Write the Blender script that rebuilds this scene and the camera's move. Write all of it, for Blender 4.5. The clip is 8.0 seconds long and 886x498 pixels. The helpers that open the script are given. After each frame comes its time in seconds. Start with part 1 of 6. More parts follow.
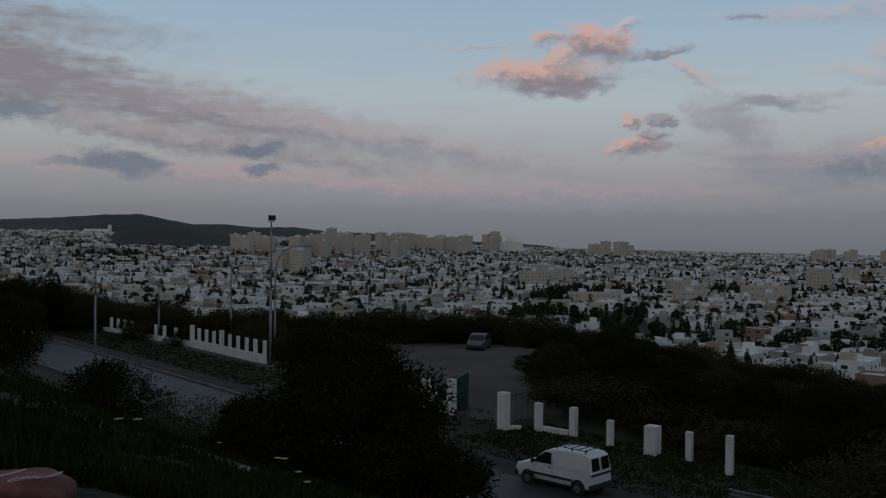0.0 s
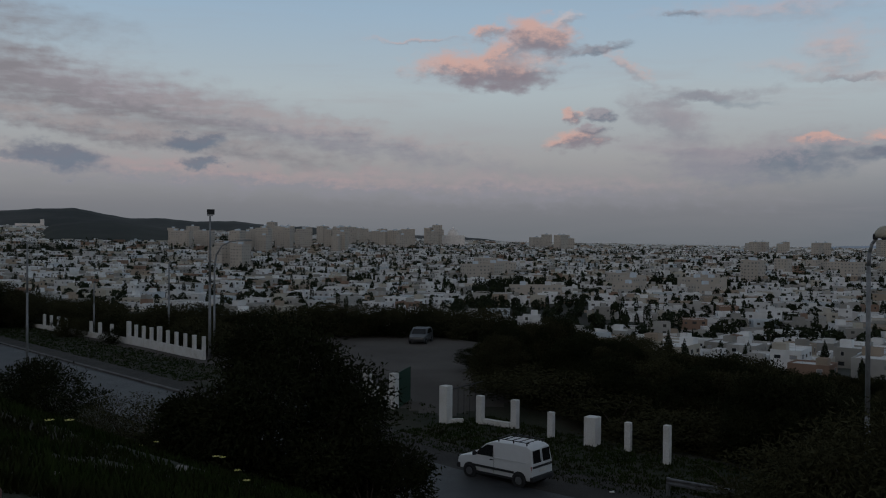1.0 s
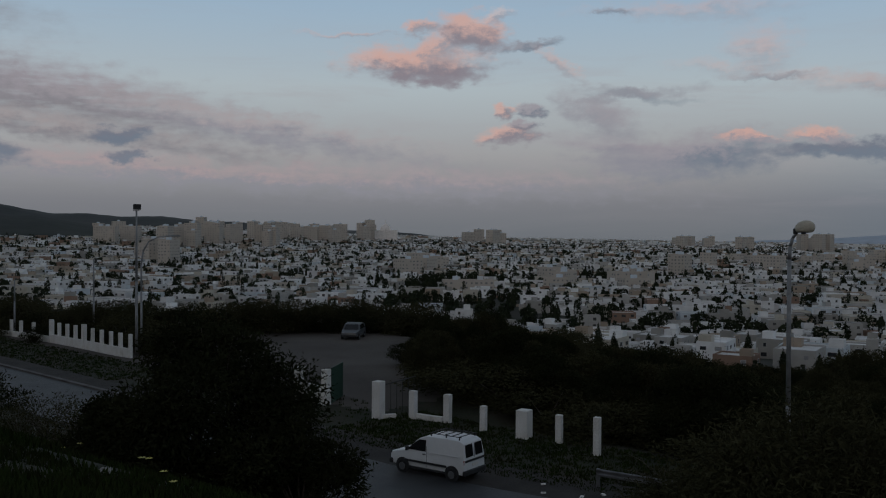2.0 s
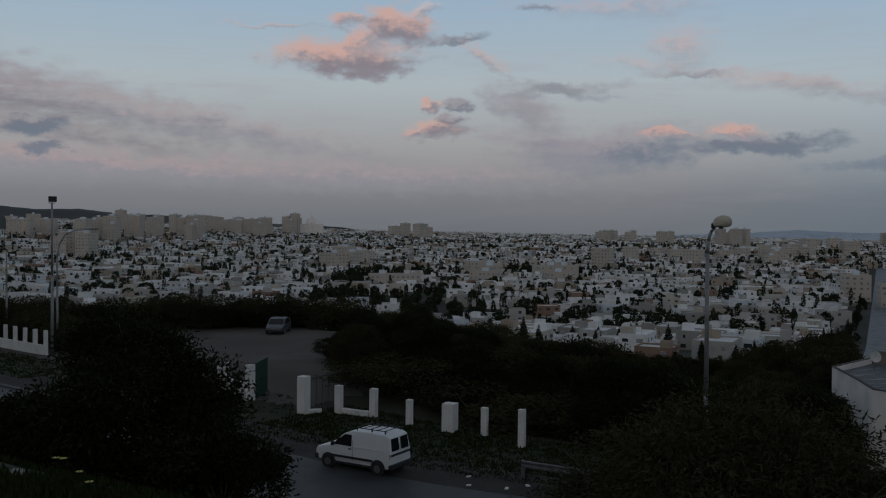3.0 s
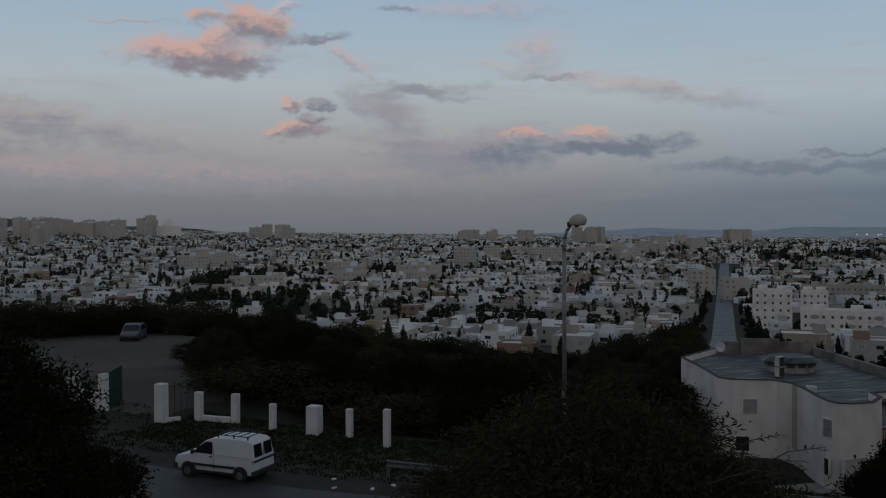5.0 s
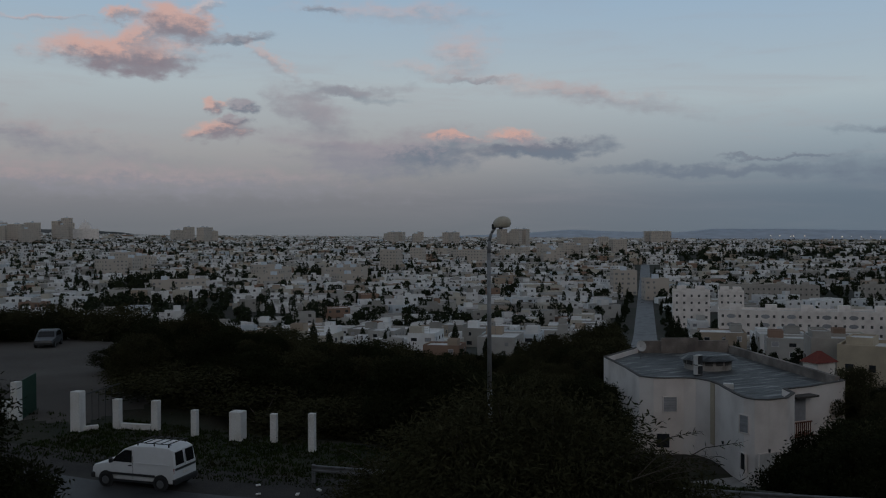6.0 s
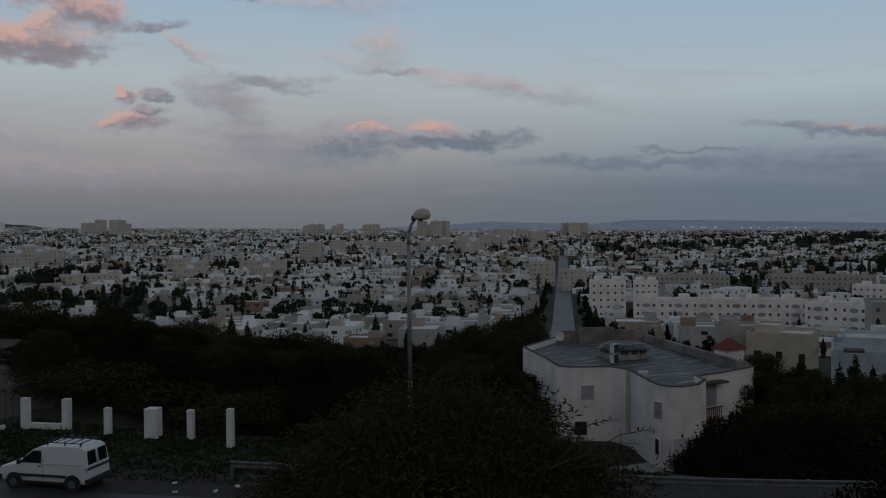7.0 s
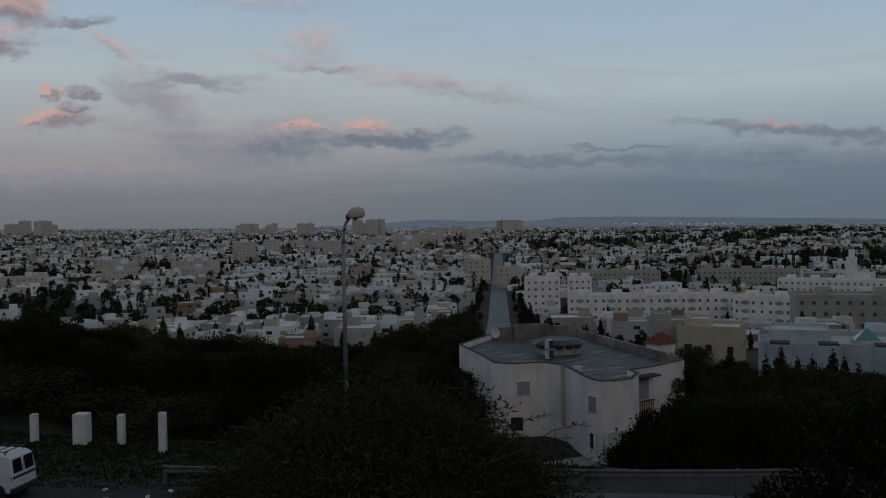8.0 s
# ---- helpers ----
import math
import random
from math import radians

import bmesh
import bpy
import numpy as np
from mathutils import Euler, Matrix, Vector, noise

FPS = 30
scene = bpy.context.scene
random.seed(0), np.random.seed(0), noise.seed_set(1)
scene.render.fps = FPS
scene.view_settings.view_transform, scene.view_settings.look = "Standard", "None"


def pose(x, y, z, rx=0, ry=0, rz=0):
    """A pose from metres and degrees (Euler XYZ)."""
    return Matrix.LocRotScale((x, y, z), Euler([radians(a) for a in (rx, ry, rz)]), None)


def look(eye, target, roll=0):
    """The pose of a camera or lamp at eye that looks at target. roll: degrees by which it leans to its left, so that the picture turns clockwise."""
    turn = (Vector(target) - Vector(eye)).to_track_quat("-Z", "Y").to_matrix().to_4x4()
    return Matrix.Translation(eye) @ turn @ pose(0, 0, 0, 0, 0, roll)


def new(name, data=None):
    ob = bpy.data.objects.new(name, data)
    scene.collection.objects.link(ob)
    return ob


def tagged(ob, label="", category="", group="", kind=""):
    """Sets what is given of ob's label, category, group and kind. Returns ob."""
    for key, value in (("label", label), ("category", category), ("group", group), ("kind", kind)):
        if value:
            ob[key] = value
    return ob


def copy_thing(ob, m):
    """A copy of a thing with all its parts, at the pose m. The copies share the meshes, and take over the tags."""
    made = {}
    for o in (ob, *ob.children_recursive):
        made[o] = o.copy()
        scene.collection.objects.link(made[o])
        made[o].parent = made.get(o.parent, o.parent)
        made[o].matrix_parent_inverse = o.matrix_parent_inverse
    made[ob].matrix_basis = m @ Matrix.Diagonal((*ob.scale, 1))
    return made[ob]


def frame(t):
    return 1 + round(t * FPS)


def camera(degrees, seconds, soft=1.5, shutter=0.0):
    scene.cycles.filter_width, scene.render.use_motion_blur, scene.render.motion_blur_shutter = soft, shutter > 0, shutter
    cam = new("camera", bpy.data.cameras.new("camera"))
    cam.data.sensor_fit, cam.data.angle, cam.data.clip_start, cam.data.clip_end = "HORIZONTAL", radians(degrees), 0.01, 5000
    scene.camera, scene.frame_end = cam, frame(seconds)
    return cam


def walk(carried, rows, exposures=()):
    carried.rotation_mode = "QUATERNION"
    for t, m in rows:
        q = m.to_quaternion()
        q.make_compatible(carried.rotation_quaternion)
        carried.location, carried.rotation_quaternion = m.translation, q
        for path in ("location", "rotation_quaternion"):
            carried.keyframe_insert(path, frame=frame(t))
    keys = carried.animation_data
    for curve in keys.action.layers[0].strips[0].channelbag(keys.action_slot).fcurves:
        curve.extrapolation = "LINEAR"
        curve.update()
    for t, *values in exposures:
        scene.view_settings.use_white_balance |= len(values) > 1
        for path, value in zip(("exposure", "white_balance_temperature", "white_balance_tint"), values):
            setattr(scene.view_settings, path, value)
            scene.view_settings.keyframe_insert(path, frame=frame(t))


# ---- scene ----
cam = camera(51.61, 8.0, soft=1.1)
# seconds, place, yaw, pitch, roll
PATH = [
    (0.0, 0.000, 0.000, 9.800, 0.001, -0.175, -0.574),
    (0.5, 0.013, 0.017, 9.809, -1.696, -0.278, -0.229),
    (1.0, 0.026, 0.034, 9.818, -3.623, -0.548, -0.376),
    (1.5, 0.039, 0.051, 9.827, -5.648, -0.694, -0.257),
    (3.0, 0.079, 0.102, 9.827, -12.417, -1.201, -0.378),
    (3.5, 0.091, 0.102, 9.827, -14.629, -1.345, -0.189),
    (4.0, 0.105, 0.102, 9.827, -16.685, -1.557, -0.154),
    (4.5, 0.118, 0.102, 9.827, -18.809, -1.350, 0.031),
    (6.0, 0.157, 0.102, 9.827, -25.563, -1.045, 0.313),
    (6.5, 0.170, 0.102, 9.827, -28.212, -1.092, 0.362),
    (7.0, 0.183, 0.102, 9.827, -30.542, -1.577, 0.484),
    (7.5, 0.196, 0.102, 9.827, -32.640, -1.630, 0.800),
    (8.0, 0.209, 0.102, 9.827, -34.580, -1.737, 0.922),
]
walk(cam, [(t, pose(x, y, z, 90 + p, r, w)) for t, x, y, z, w, p, r in PATH])

# ---------------------------------------------------------------- light: dusk, the sun just gone behind the viewer
SUN_AZ = 163.0          # compass turn of the glow, degrees anticlockwise from +y
world = bpy.data.worlds.new("dusk_sky")
scene.world = world
world.use_nodes = True
wn, wl = world.node_tree.nodes, world.node_tree.links
wn.clear()


def wnode(kind, **values):
    n = wn.new(kind)
    if "operation" in values:
        n.operation = values["operation"]
    if "use_clamp" in values:
        n.use_clamp = values["use_clamp"]
    if "data_type" in values:
        n.data_type = values["data_type"]
    if "interpolation_type" in values:
        n.interpolation_type = values["interpolation_type"]
    if "vector_type" in values:
        n.vector_type = values["vector_type"]
    if "sky_type" in values:
        n.sky_type = values["sky_type"]
    return n


def wmath(op, a, b=None, clamp=False):
    n = wnode("ShaderNodeMath", operation=op, use_clamp=clamp)
    for k, v in enumerate((a, b)):
        if v is None:
            continue
        if isinstance(v, (int, float)):
            n.inputs[k].default_value = v
        else:
            wl.new(v, n.inputs[k])
    return n.outputs[0]


def wmix(fac, a, b):
    n = wnode("ShaderNodeMix", data_type="RGBA")
    for k, v in ((0, fac), (6, a), (7, b)):
        if isinstance(v, (int, float)):
            n.inputs[k].default_value = v
        elif isinstance(v, tuple):
            n.inputs[k].default_value = (*v, 1)
        else:
            wl.new(v, n.inputs[k])
    return n.outputs[2]


def wramp(value, lo, hi, stops):
    m = wnode("ShaderNodeMapRange")
    wl.new(value, m.inputs[0])
    m.inputs[1].default_value, m.inputs[2].default_value = lo, hi
    r = wnode("ShaderNodeValToRGB")
    wl.new(m.outputs[0], r.inputs[0])
    el = r.color_ramp.elements
    while len(el) < len(stops):
        el.new(0.5)
    for e, (p, c) in zip(el, stops):
        e.position, e.color = (p - lo) / (hi - lo), (*c, 1)
    return r.outputs[0]


coords = wnode("ShaderNodeTexCoord").outputs["Generated"]
sep = wnode("ShaderNodeSeparateXYZ")
wl.new(coords, sep.inputs[0])
elev = wmath("MULTIPLY", wmath("ARCSINE", sep.outputs[2]), 57.2958)
azim = wmath("MULTIPLY", wmath("ARCTAN2", wmath("MULTIPLY", sep.outputs[0], -1.0), sep.outputs[1]), 57.2958)
flat = wnode("ShaderNodeCombineXYZ")
wl.new(azim, flat.inputs[0]), wl.new(elev, flat.inputs[1])


def wnoise(scale, stretch, detail=5.0, rough=0.55, seed=0.0):
    m = wnode("ShaderNodeMapping")
    wl.new(flat.outputs[0], m.inputs[0])
    m.inputs[1].default_value = (seed, seed * 0.7, 0)
    m.inputs[3].default_value = (1, stretch, 1)
    n = wnode("ShaderNodeTexNoise")
    wl.new(m.outputs[0], n.inputs["Vector"])
    n.inputs["Scale"].default_value, n.inputs["Detail"].default_value, n.inputs["Roughness"].default_value = scale, detail, rough
    return n


# clear air: grey-mauve shadow band on the horizon, pale above, blue higher up
warm_side = wramp(elev, -10, 90, [(-10, (.05, .05, .055)), (0, (.150, .165, .184)), (2, (.203, .208, .228)), (5, (.35, .35, .358)), (9, (.42, .485, .52)),
                                  (14, (.325, .45, .575)), (26, (.165, .205, .26)), (90, (.082, .098, .12))])
cool_side = wramp(elev, -10, 90, [(-10, (.05, .05, .055)), (0, (.13, .168, .21)), (2, (.138, .18, .228)), (5, (.285, .35, .40)), (8, (.41, .49, .535)),
                                  (14, (.32, .445, .58)), (26, (.165, .205, .26)), (90, (.082, .098, .12))])
turn = wnode("ShaderNodeMapRange", interpolation_type="SMOOTHSTEP")
wl.new(azim, turn.inputs[0])
turn.inputs[1].default_value, turn.inputs[2].default_value = -20.0, -52.0
sky_col = wmix(turn.outputs[0], warm_side, cool_side)
# glow of the set sun, low behind the viewer
glow = wmath("MULTIPLY", wmath("MAXIMUM", wmath("SUBTRACT", wmath("COSINE", wmath("MULTIPLY", wmath("SUBTRACT", azim, SUN_AZ), 0.01745)), 0.2), 0.0),
             wramp(elev, -10, 90, [(-10, (0, 0, 0)), (0, (.185, .185, .185)), (12, (.15, .15, .15)), (40, (.02, .02, .02)), (90, (0, 0, 0))]))
sky_col = wmix(glow, sky_col, (1.0, .72, .5))

# warped plane of directions for cloud edges
wob = wnoise(0.5, 1.7, 4.0, 0.5)
wob2 = wnoise(1.5, 1.6, 6.0, 0.62, 7.3)
fray = wnoise(0.8, 2.0, 5.0, 0.52, 11.9)
warp = wnode("ShaderNodeVectorMath", operation="SUBTRACT")
wl.new(wob.outputs["Color"], warp.inputs[0])
warp.inputs[1].default_value = (.5, .5, .5)
warp_s = wnode("ShaderNodeVectorMath", operation="MULTIPLY")
wl.new(warp.outputs[0], warp_s.inputs[0])
warp_s.inputs[1].default_value = (3.0, 1.5, 0)
warp2 = wnode("ShaderNodeVectorMath", operation="SUBTRACT")
wl.new(wob2.outputs["Color"], warp2.inputs[0])
warp2.inputs[1].default_value = (.5, .5, .5)
warp2_s = wnode("ShaderNodeVectorMath", operation="MULTIPLY")
wl.new(warp2.outputs[0], warp2_s.inputs[0])
warp2_s.inputs[1].default_value = (1.6, .8, 0)
warped = wnode("ShaderNodeVectorMath", operation="ADD")
wl.new(warp_s.outputs[0], warped.inputs[0]), wl.new(warp2_s.outputs[0], warped.inputs[1])
place = wnode("ShaderNodeVectorMath", operation="ADD")
wl.new(flat.outputs[0], place.inputs[0]), wl.new(warped.outputs[0], place.inputs[1])


def cloud_mask(az, el, w, h, tilt=0.0, soft=0.75):
    m = wnode("ShaderNodeMapping", vector_type="TEXTURE")
    wl.new(place.outputs[0], m.inputs[0])
    m.inputs[1].default_value, m.inputs[2].default_value, m.inputs[3].default_value = (az, el, 0), (0, 0, radians(tilt)), (w, h, 1)
    d = wnode("ShaderNodeVectorMath", operation="LENGTH")
    wl.new(m.outputs[0], d.inputs[0])
    r = wnode("ShaderNodeMapRange", interpolation_type="SMOOTHSTEP")
    wl.new(wmath("ADD", d.outputs["Value"], wmath("MULTIPLY", wmath("SUBTRACT", fray.outputs[0], 0.5), 1.05)), r.inputs[0])
    r.inputs[1].default_value, r.inputs[2].default_value = 1.35, 1.05 - soft
    return r.outputs[0], m.outputs[0]


GREY, MAUVE, PINK, DARK, SLATE = (.265, .265, .305), (.31, .29, .325), (.60, .385, .34), (.165, .185, .235), (.155, .19, .245)
DUSK = (.24, .215, .25)
BANK = (.235, .228, .252)
# azimuth, elevation, half width, half height, tilt, softness, body, lit side, strength
CLOUDS = [
    (17.0, 8.3, 16.0, 2.1, 9, 1.05, BANK, MAUVE, .95), (3.0, 6.4, 12.5, 1.1, 9, 1.1, GREY, (.38, .345, .36), .8), (26, 10.0, 8, 2.8, 8, 1.0, BANK, BANK, .95), (16, 6.3, 14, .8, 7, 1.1, BANK, (.34, .31, .32), .85), (24, 12.8, 9, 1.2, 6, 1.2, BANK, BANK, .6),
    (8.0, 3.7, 24.0, 1.0, 3, 1.2, GREY, (.40, .32, .33), .75), (-10, 3.4, 14.0, 1.0, 3, 1.2, GREY, (.38, .32, .34), .6),
    (-6.2, 10.5, 4.5, 1.1, 2, .7, DUSK, PINK, .95), (-7.8, 9.9, 3.0, .6, 2, .8, DUSK, DUSK, .7), (-7.6, 11.5, 2.1, .95, -24, .8, MAUVE, PINK, .85), (-2.9, 12.4, 1.7, .2, 3, .9, MAUVE, PINK, .45), (-9.6, 12.5, 2.3, 1.05, 14, .6, DUSK, PINK, .92), (-6.3, 12.7, 1.1, .5, 0, .7, MAUVE, PINK, .9), (-11.2, 13.4, 1.4, .4, -8, .8, MAUVE, (.62, .5, .48), .6),
    (-12.8, 11.5, 1.9, .35, -6, .6, DARK, GREY, .8), (-13.2, 7.7, 1.0, .42, 0, .6, DARK, MAUVE, .85), (-11.4, 7.6, .7, .5, 0, .7, DUSK, PINK, .85),
    (-12.0, 6.2, 2.0, .65, -6, .7, DUSK, PINK, .9), (-13, 6.8, 1.1, .3, 0, .6, DARK, MAUVE, .8), (-17.4, 7.4, 3.0, 1.15, 25, .9, GREY, MAUVE, .8), (-19.6, 8.6, 3.4, .4, 8, .9, SLATE, GREY, .55),
    (-15.2, 10.4, 1.7, .42, 32, .9, MAUVE, PINK, .55), (-20, 5.2, 5.0, .8, 8, 1.0, GREY, MAUVE, .75), (-19.5, 8.6, 4.0, .35, -6, .8, GREY, GREY, .6),
    (19.2, 4.7, 2.5, .75, 6, .5, SLATE, DARK, .9), (11.6, 5.8, 1.8, .5, -2, .5, SLATE, DARK, .9), (11.1, 4.5, 1.1, .42, 4, .5, SLATE, DARK, .85), (25.5, 7.7, 2.4, .8, 0, .6, SLATE, DARK, .8),
    (22.6, 4.8, 1.3, .3, 0, .6, SLATE, DARK, .6),
    (-23.6, 4.95, 5.6, 1.4, -5, .9, SLATE, MAUVE, .9), (-20.0, 4.4, 4.0, .9, 4, 1.0, GREY, GREY, .7), (-26.0, 5.9, 1.5, .3, -4, .8, MAUVE, PINK, .8), (-31.6, 5.1, 4.4, .55, -4, .6, SLATE, DARK, .92), (-30.1, 5.9, 1.7, .45, 6, .8, MAUVE, PINK, .95), (-26.9, 5.75, 1.5, .35, 4, .8, MAUVE, PINK, .95),
    (-42.0, 3.6, 8.0, .38, 2, .8, SLATE, SLATE, .75), (-45.6, 4.3, 3.3, .16, 0, .7, SLATE, DARK, .7), (-56.0, 4.9, 7.0, .42, 8, .7, SLATE, SLATE, .8), (-54.5, 5.3, 2.6, .3, 6, .8, MAUVE, PINK, .45),
    (-57.0, 2.9, 11.0, 1.1, 4, 1.0, SLATE, SLATE, .7), (-27.7, 9.4, 2.0, .25, 3, .7, DARK, GREY, .55), (-33.0, 8.6, 7.0, .7, 9, 1.2, MAUVE, PINK, .35),
    (-23.0, 13.4, 6.4, .7, 2, 1.2, MAUVE, PINK, .35), (-27, 10.8, 2.0, 1.6, 20, 1.2, MAUVE, PINK, .4), (-24.5, 10.0, 3.0, .5, 5, 1.2, MAUVE, PINK, .3), (-36.5, 8.0, 6.0, .6, 12, 1.2, GREY, MAUVE, .35),
    (-1.0, 12.3, 2.0, .2, -4, 1.0, MAUVE, PINK, .35), (-18, 13.5, 1.2, .3, 0, .8, DARK, GREY, .6),
]
streak = wmath("MULTIPLY", wnoise(0.42, 6.0, 4.0, 0.5, 3.1).outputs[0], 1.0)
# thin high veil, drawn out and slightly tilted
veil_map = wnode("ShaderNodeMapping")
wl.new(flat.outputs[0], veil_map.inputs[0])
veil_map.inputs[2].default_value, veil_map.inputs[3].default_value = (0, 0, radians(-7)), (.05, .42, 1)
veil = wnode("ShaderNodeTexNoise")
wl.new(veil_map.outputs[0], veil.inputs["Vector"])
veil.inputs["Scale"].default_value, veil.inputs["Detail"].default_value, veil.inputs["Roughness"].default_value, veil.inputs["Distortion"].default_value = 1.6, 8.0, .62, .6
veil_amt = wnode("ShaderNodeMapRange", interpolation_type="SMOOTHSTEP")
wl.new(veil.outputs[0], veil_amt.inputs[0])
veil_amt.inputs[1].default_value, veil_amt.inputs[2].default_value, veil_amt.inputs[4].default_value = .46, .74, .34
band = wramp(elev, -10, 90, [(-10, (0, 0, 0)), (1.5, (.2, .2, .2)), (4, (1, 1, 1)), (9, (.9, .9, .9)), (13, (.3, .3, .3)), (30, (.3, .3, .3)), (90, (0, 0, 0))])
sky_col = wmix(wmath("MULTIPLY", veil_amt.outputs[0], band), sky_col, (.36, .335, .36))
for az, el, w, h, tilt, soft, body, lit, amount in CLOUDS:
    mask, local = cloud_mask(az, el, w, h, tilt, soft)
    lsep = wnode("ShaderNodeSeparateXYZ")
    wl.new(local, lsep.inputs[0])
    top = wnode("ShaderNodeMapRange", interpolation_type="SMOOTHSTEP")
    wl.new(wmath("ADD", wmath("ADD", lsep.outputs[1], wmath("MULTIPLY", lsep.outputs[0], 0.45)), wmath("MULTIPLY", wmath("SUBTRACT", wob2.outputs[0], 0.5), 1.5)), top.inputs[0])
    top.inputs[1].default_value, top.inputs[2].default_value = -0.5, 0.5
    amt = wmath("MULTIPLY", mask, amount)
    if soft > 0.95:
        amt = wmath("MULTIPLY", amt, wmath("MULTIPLY", streak, 2.3), True)
    sky_col = wmix(amt, sky_col, wmix(top.outputs[0], body, lit))
nishita = wnode("ShaderNodeTexSky", sky_type="NISHITA")
nishita.sun_disc, nishita.sun_elevation, nishita.sun_rotation = False, radians(-3.0), radians(-SUN_AZ)
far_air = wnode("ShaderNodeBackground")
wl.new(nishita.outputs[0], far_air.inputs[0])
far_air.inputs[1].default_value = 0.05
clouded = wnode("ShaderNodeBackground")
wl.new(sky_col, clouded.inputs[0])
clouded.inputs[1].default_value = 0.95
both = wnode("ShaderNodeAddShader")
wl.new(far_air.outputs[0], both.inputs[0]), wl.new(clouded.outputs[0], both.inputs[1])
wl.new(both.outputs[0], wnode("ShaderNodeOutputWorld").inputs[0])

sun = new("sun", bpy.data.lights.new("sun", "SUN"))
sun.data.energy, sun.data.angle, sun.data.color = 0.12, radians(25), (1.0, .86, .74)
sa = radians(SUN_AZ)
sun.matrix_world = look((-math.sin(sa) * 50, math.cos(sa) * 50, 24), (0, 0, 0))
scene.view_settings.exposure = 0.0

# ---------------------------------------------------------------- materials


def material(name, colors, rough=0.8, scale=1.0, fine=20.0, bump=0.2, vary=0.0, island=0.0, metal=0.0, spread=(.35, .65), coords="Object", spec=0.3, two_sided=0.0, contrast=.25):
    """Colours mixed by large stains and fine grain; vary: by object; island: by loose piece."""
    m = bpy.data.materials.new(name)
    m.use_nodes = True
    nt = m.node_tree
    n, l = nt.nodes, nt.links
    b = n["Principled BSDF"]
    b.inputs["Roughness"].default_value, b.inputs["Metallic"].default_value, b.inputs["Specular IOR Level"].default_value = rough, metal, spec
    tc = n.new("ShaderNodeTexCoord")
    big, small = n.new("ShaderNodeTexNoise"), n.new("ShaderNodeTexNoise")
    for t, s, d in ((big, scale, 5), (small, fine, 3)):
        l.new(tc.outputs[coords], t.inputs["Vector"])
        t.inputs["Scale"].default_value, t.inputs["Detail"].default_value = s, d
    ramp = n.new("ShaderNodeValToRGB")
    el = ramp.color_ramp.elements
    while len(el) < len(colors):
        el.new(0.5)
    for k, c in enumerate(colors):
        el[k].position = spread[0] + (spread[1] - spread[0]) * k / max(1, len(colors) - 1)
        el[k].color = (*c, 1)
    l.new(big.outputs[0], ramp.inputs[0])
    hsv = n.new("ShaderNodeHueSaturation")
    l.new(ramp.outputs[0], hsv.inputs["Color"])
    val = n.new("ShaderNodeMath")
    val.operation = "MULTIPLY_ADD"
    l.new(small.outputs[0], val.inputs[0])
    val.inputs[1].default_value, val.inputs[2].default_value = contrast * 2, 1 - contrast
    last = val.outputs[0]
    if vary or island:
        src = n.new("ShaderNodeObjectInfo").outputs["Random"] if vary else n.new("ShaderNodeNewGeometry").outputs["Random Per Island"]
        k = n.new("ShaderNodeMath")
        k.operation = "MULTIPLY_ADD"
        l.new(src, k.inputs[0])
        k.inputs[1].default_value, k.inputs[2].default_value = 2 * (vary or island), 1 - (vary or island)
        p = n.new("ShaderNodeMath")
        p.operation = "MULTIPLY"
        l.new(last, p.inputs[0]), l.new(k.outputs[0], p.inputs[1])
        last = p.outputs[0]
    l.new(last, hsv.inputs["Value"])
    l.new(hsv.outputs[0], b.inputs["Base Color"])
    if bump:
        bp = n.new("ShaderNodeBump")
        bp.inputs["Strength"].default_value, bp.inputs["Distance"].default_value = bump, 0.05
        l.new(small.outputs[0], bp.inputs["Height"])
        l.new(bp.outputs[0], b.inputs["Normal"])
    return m


def piece_colours(name, stops, rough, by_object, stain=0.25, scale=0.35):
    """Each object or loose piece takes one of the paints in stops; rain stains over it."""
    m = material(name, [(.8, .8, .8), (.6, .6, .6)], rough, scale, 3.0, 0.1)
    n, l = m.node_tree.nodes, m.node_tree.links
    src = n.new("ShaderNodeObjectInfo").outputs["Random"] if by_object else n.new("ShaderNodeNewGeometry").outputs["Random Per Island"]
    r = n.new("ShaderNodeValToRGB")
    r.color_ramp.interpolation = "CONSTANT"
    el = r.color_ramp.elements
    while len(el) < len(stops):
        el.new(0.5)
    for e, (p, c) in zip(el, stops):
        e.position, e.color = p, (*c, 1)
    l.new(src, r.inputs[0])
    hsv = [x for x in n if x.type == "HUE_SAT"][0]
    l.new(r.outputs[0], hsv.inputs["Color"])
    big = [x for x in n if x.type == "TEX_NOISE"][0]
    val = [x for x in n if x.type == "MATH"][0]
    l.new(big.outputs[0], val.inputs[0])
    val.inputs[1].default_value, val.inputs[2].default_value = stain * 2, 1 - stain
    return m


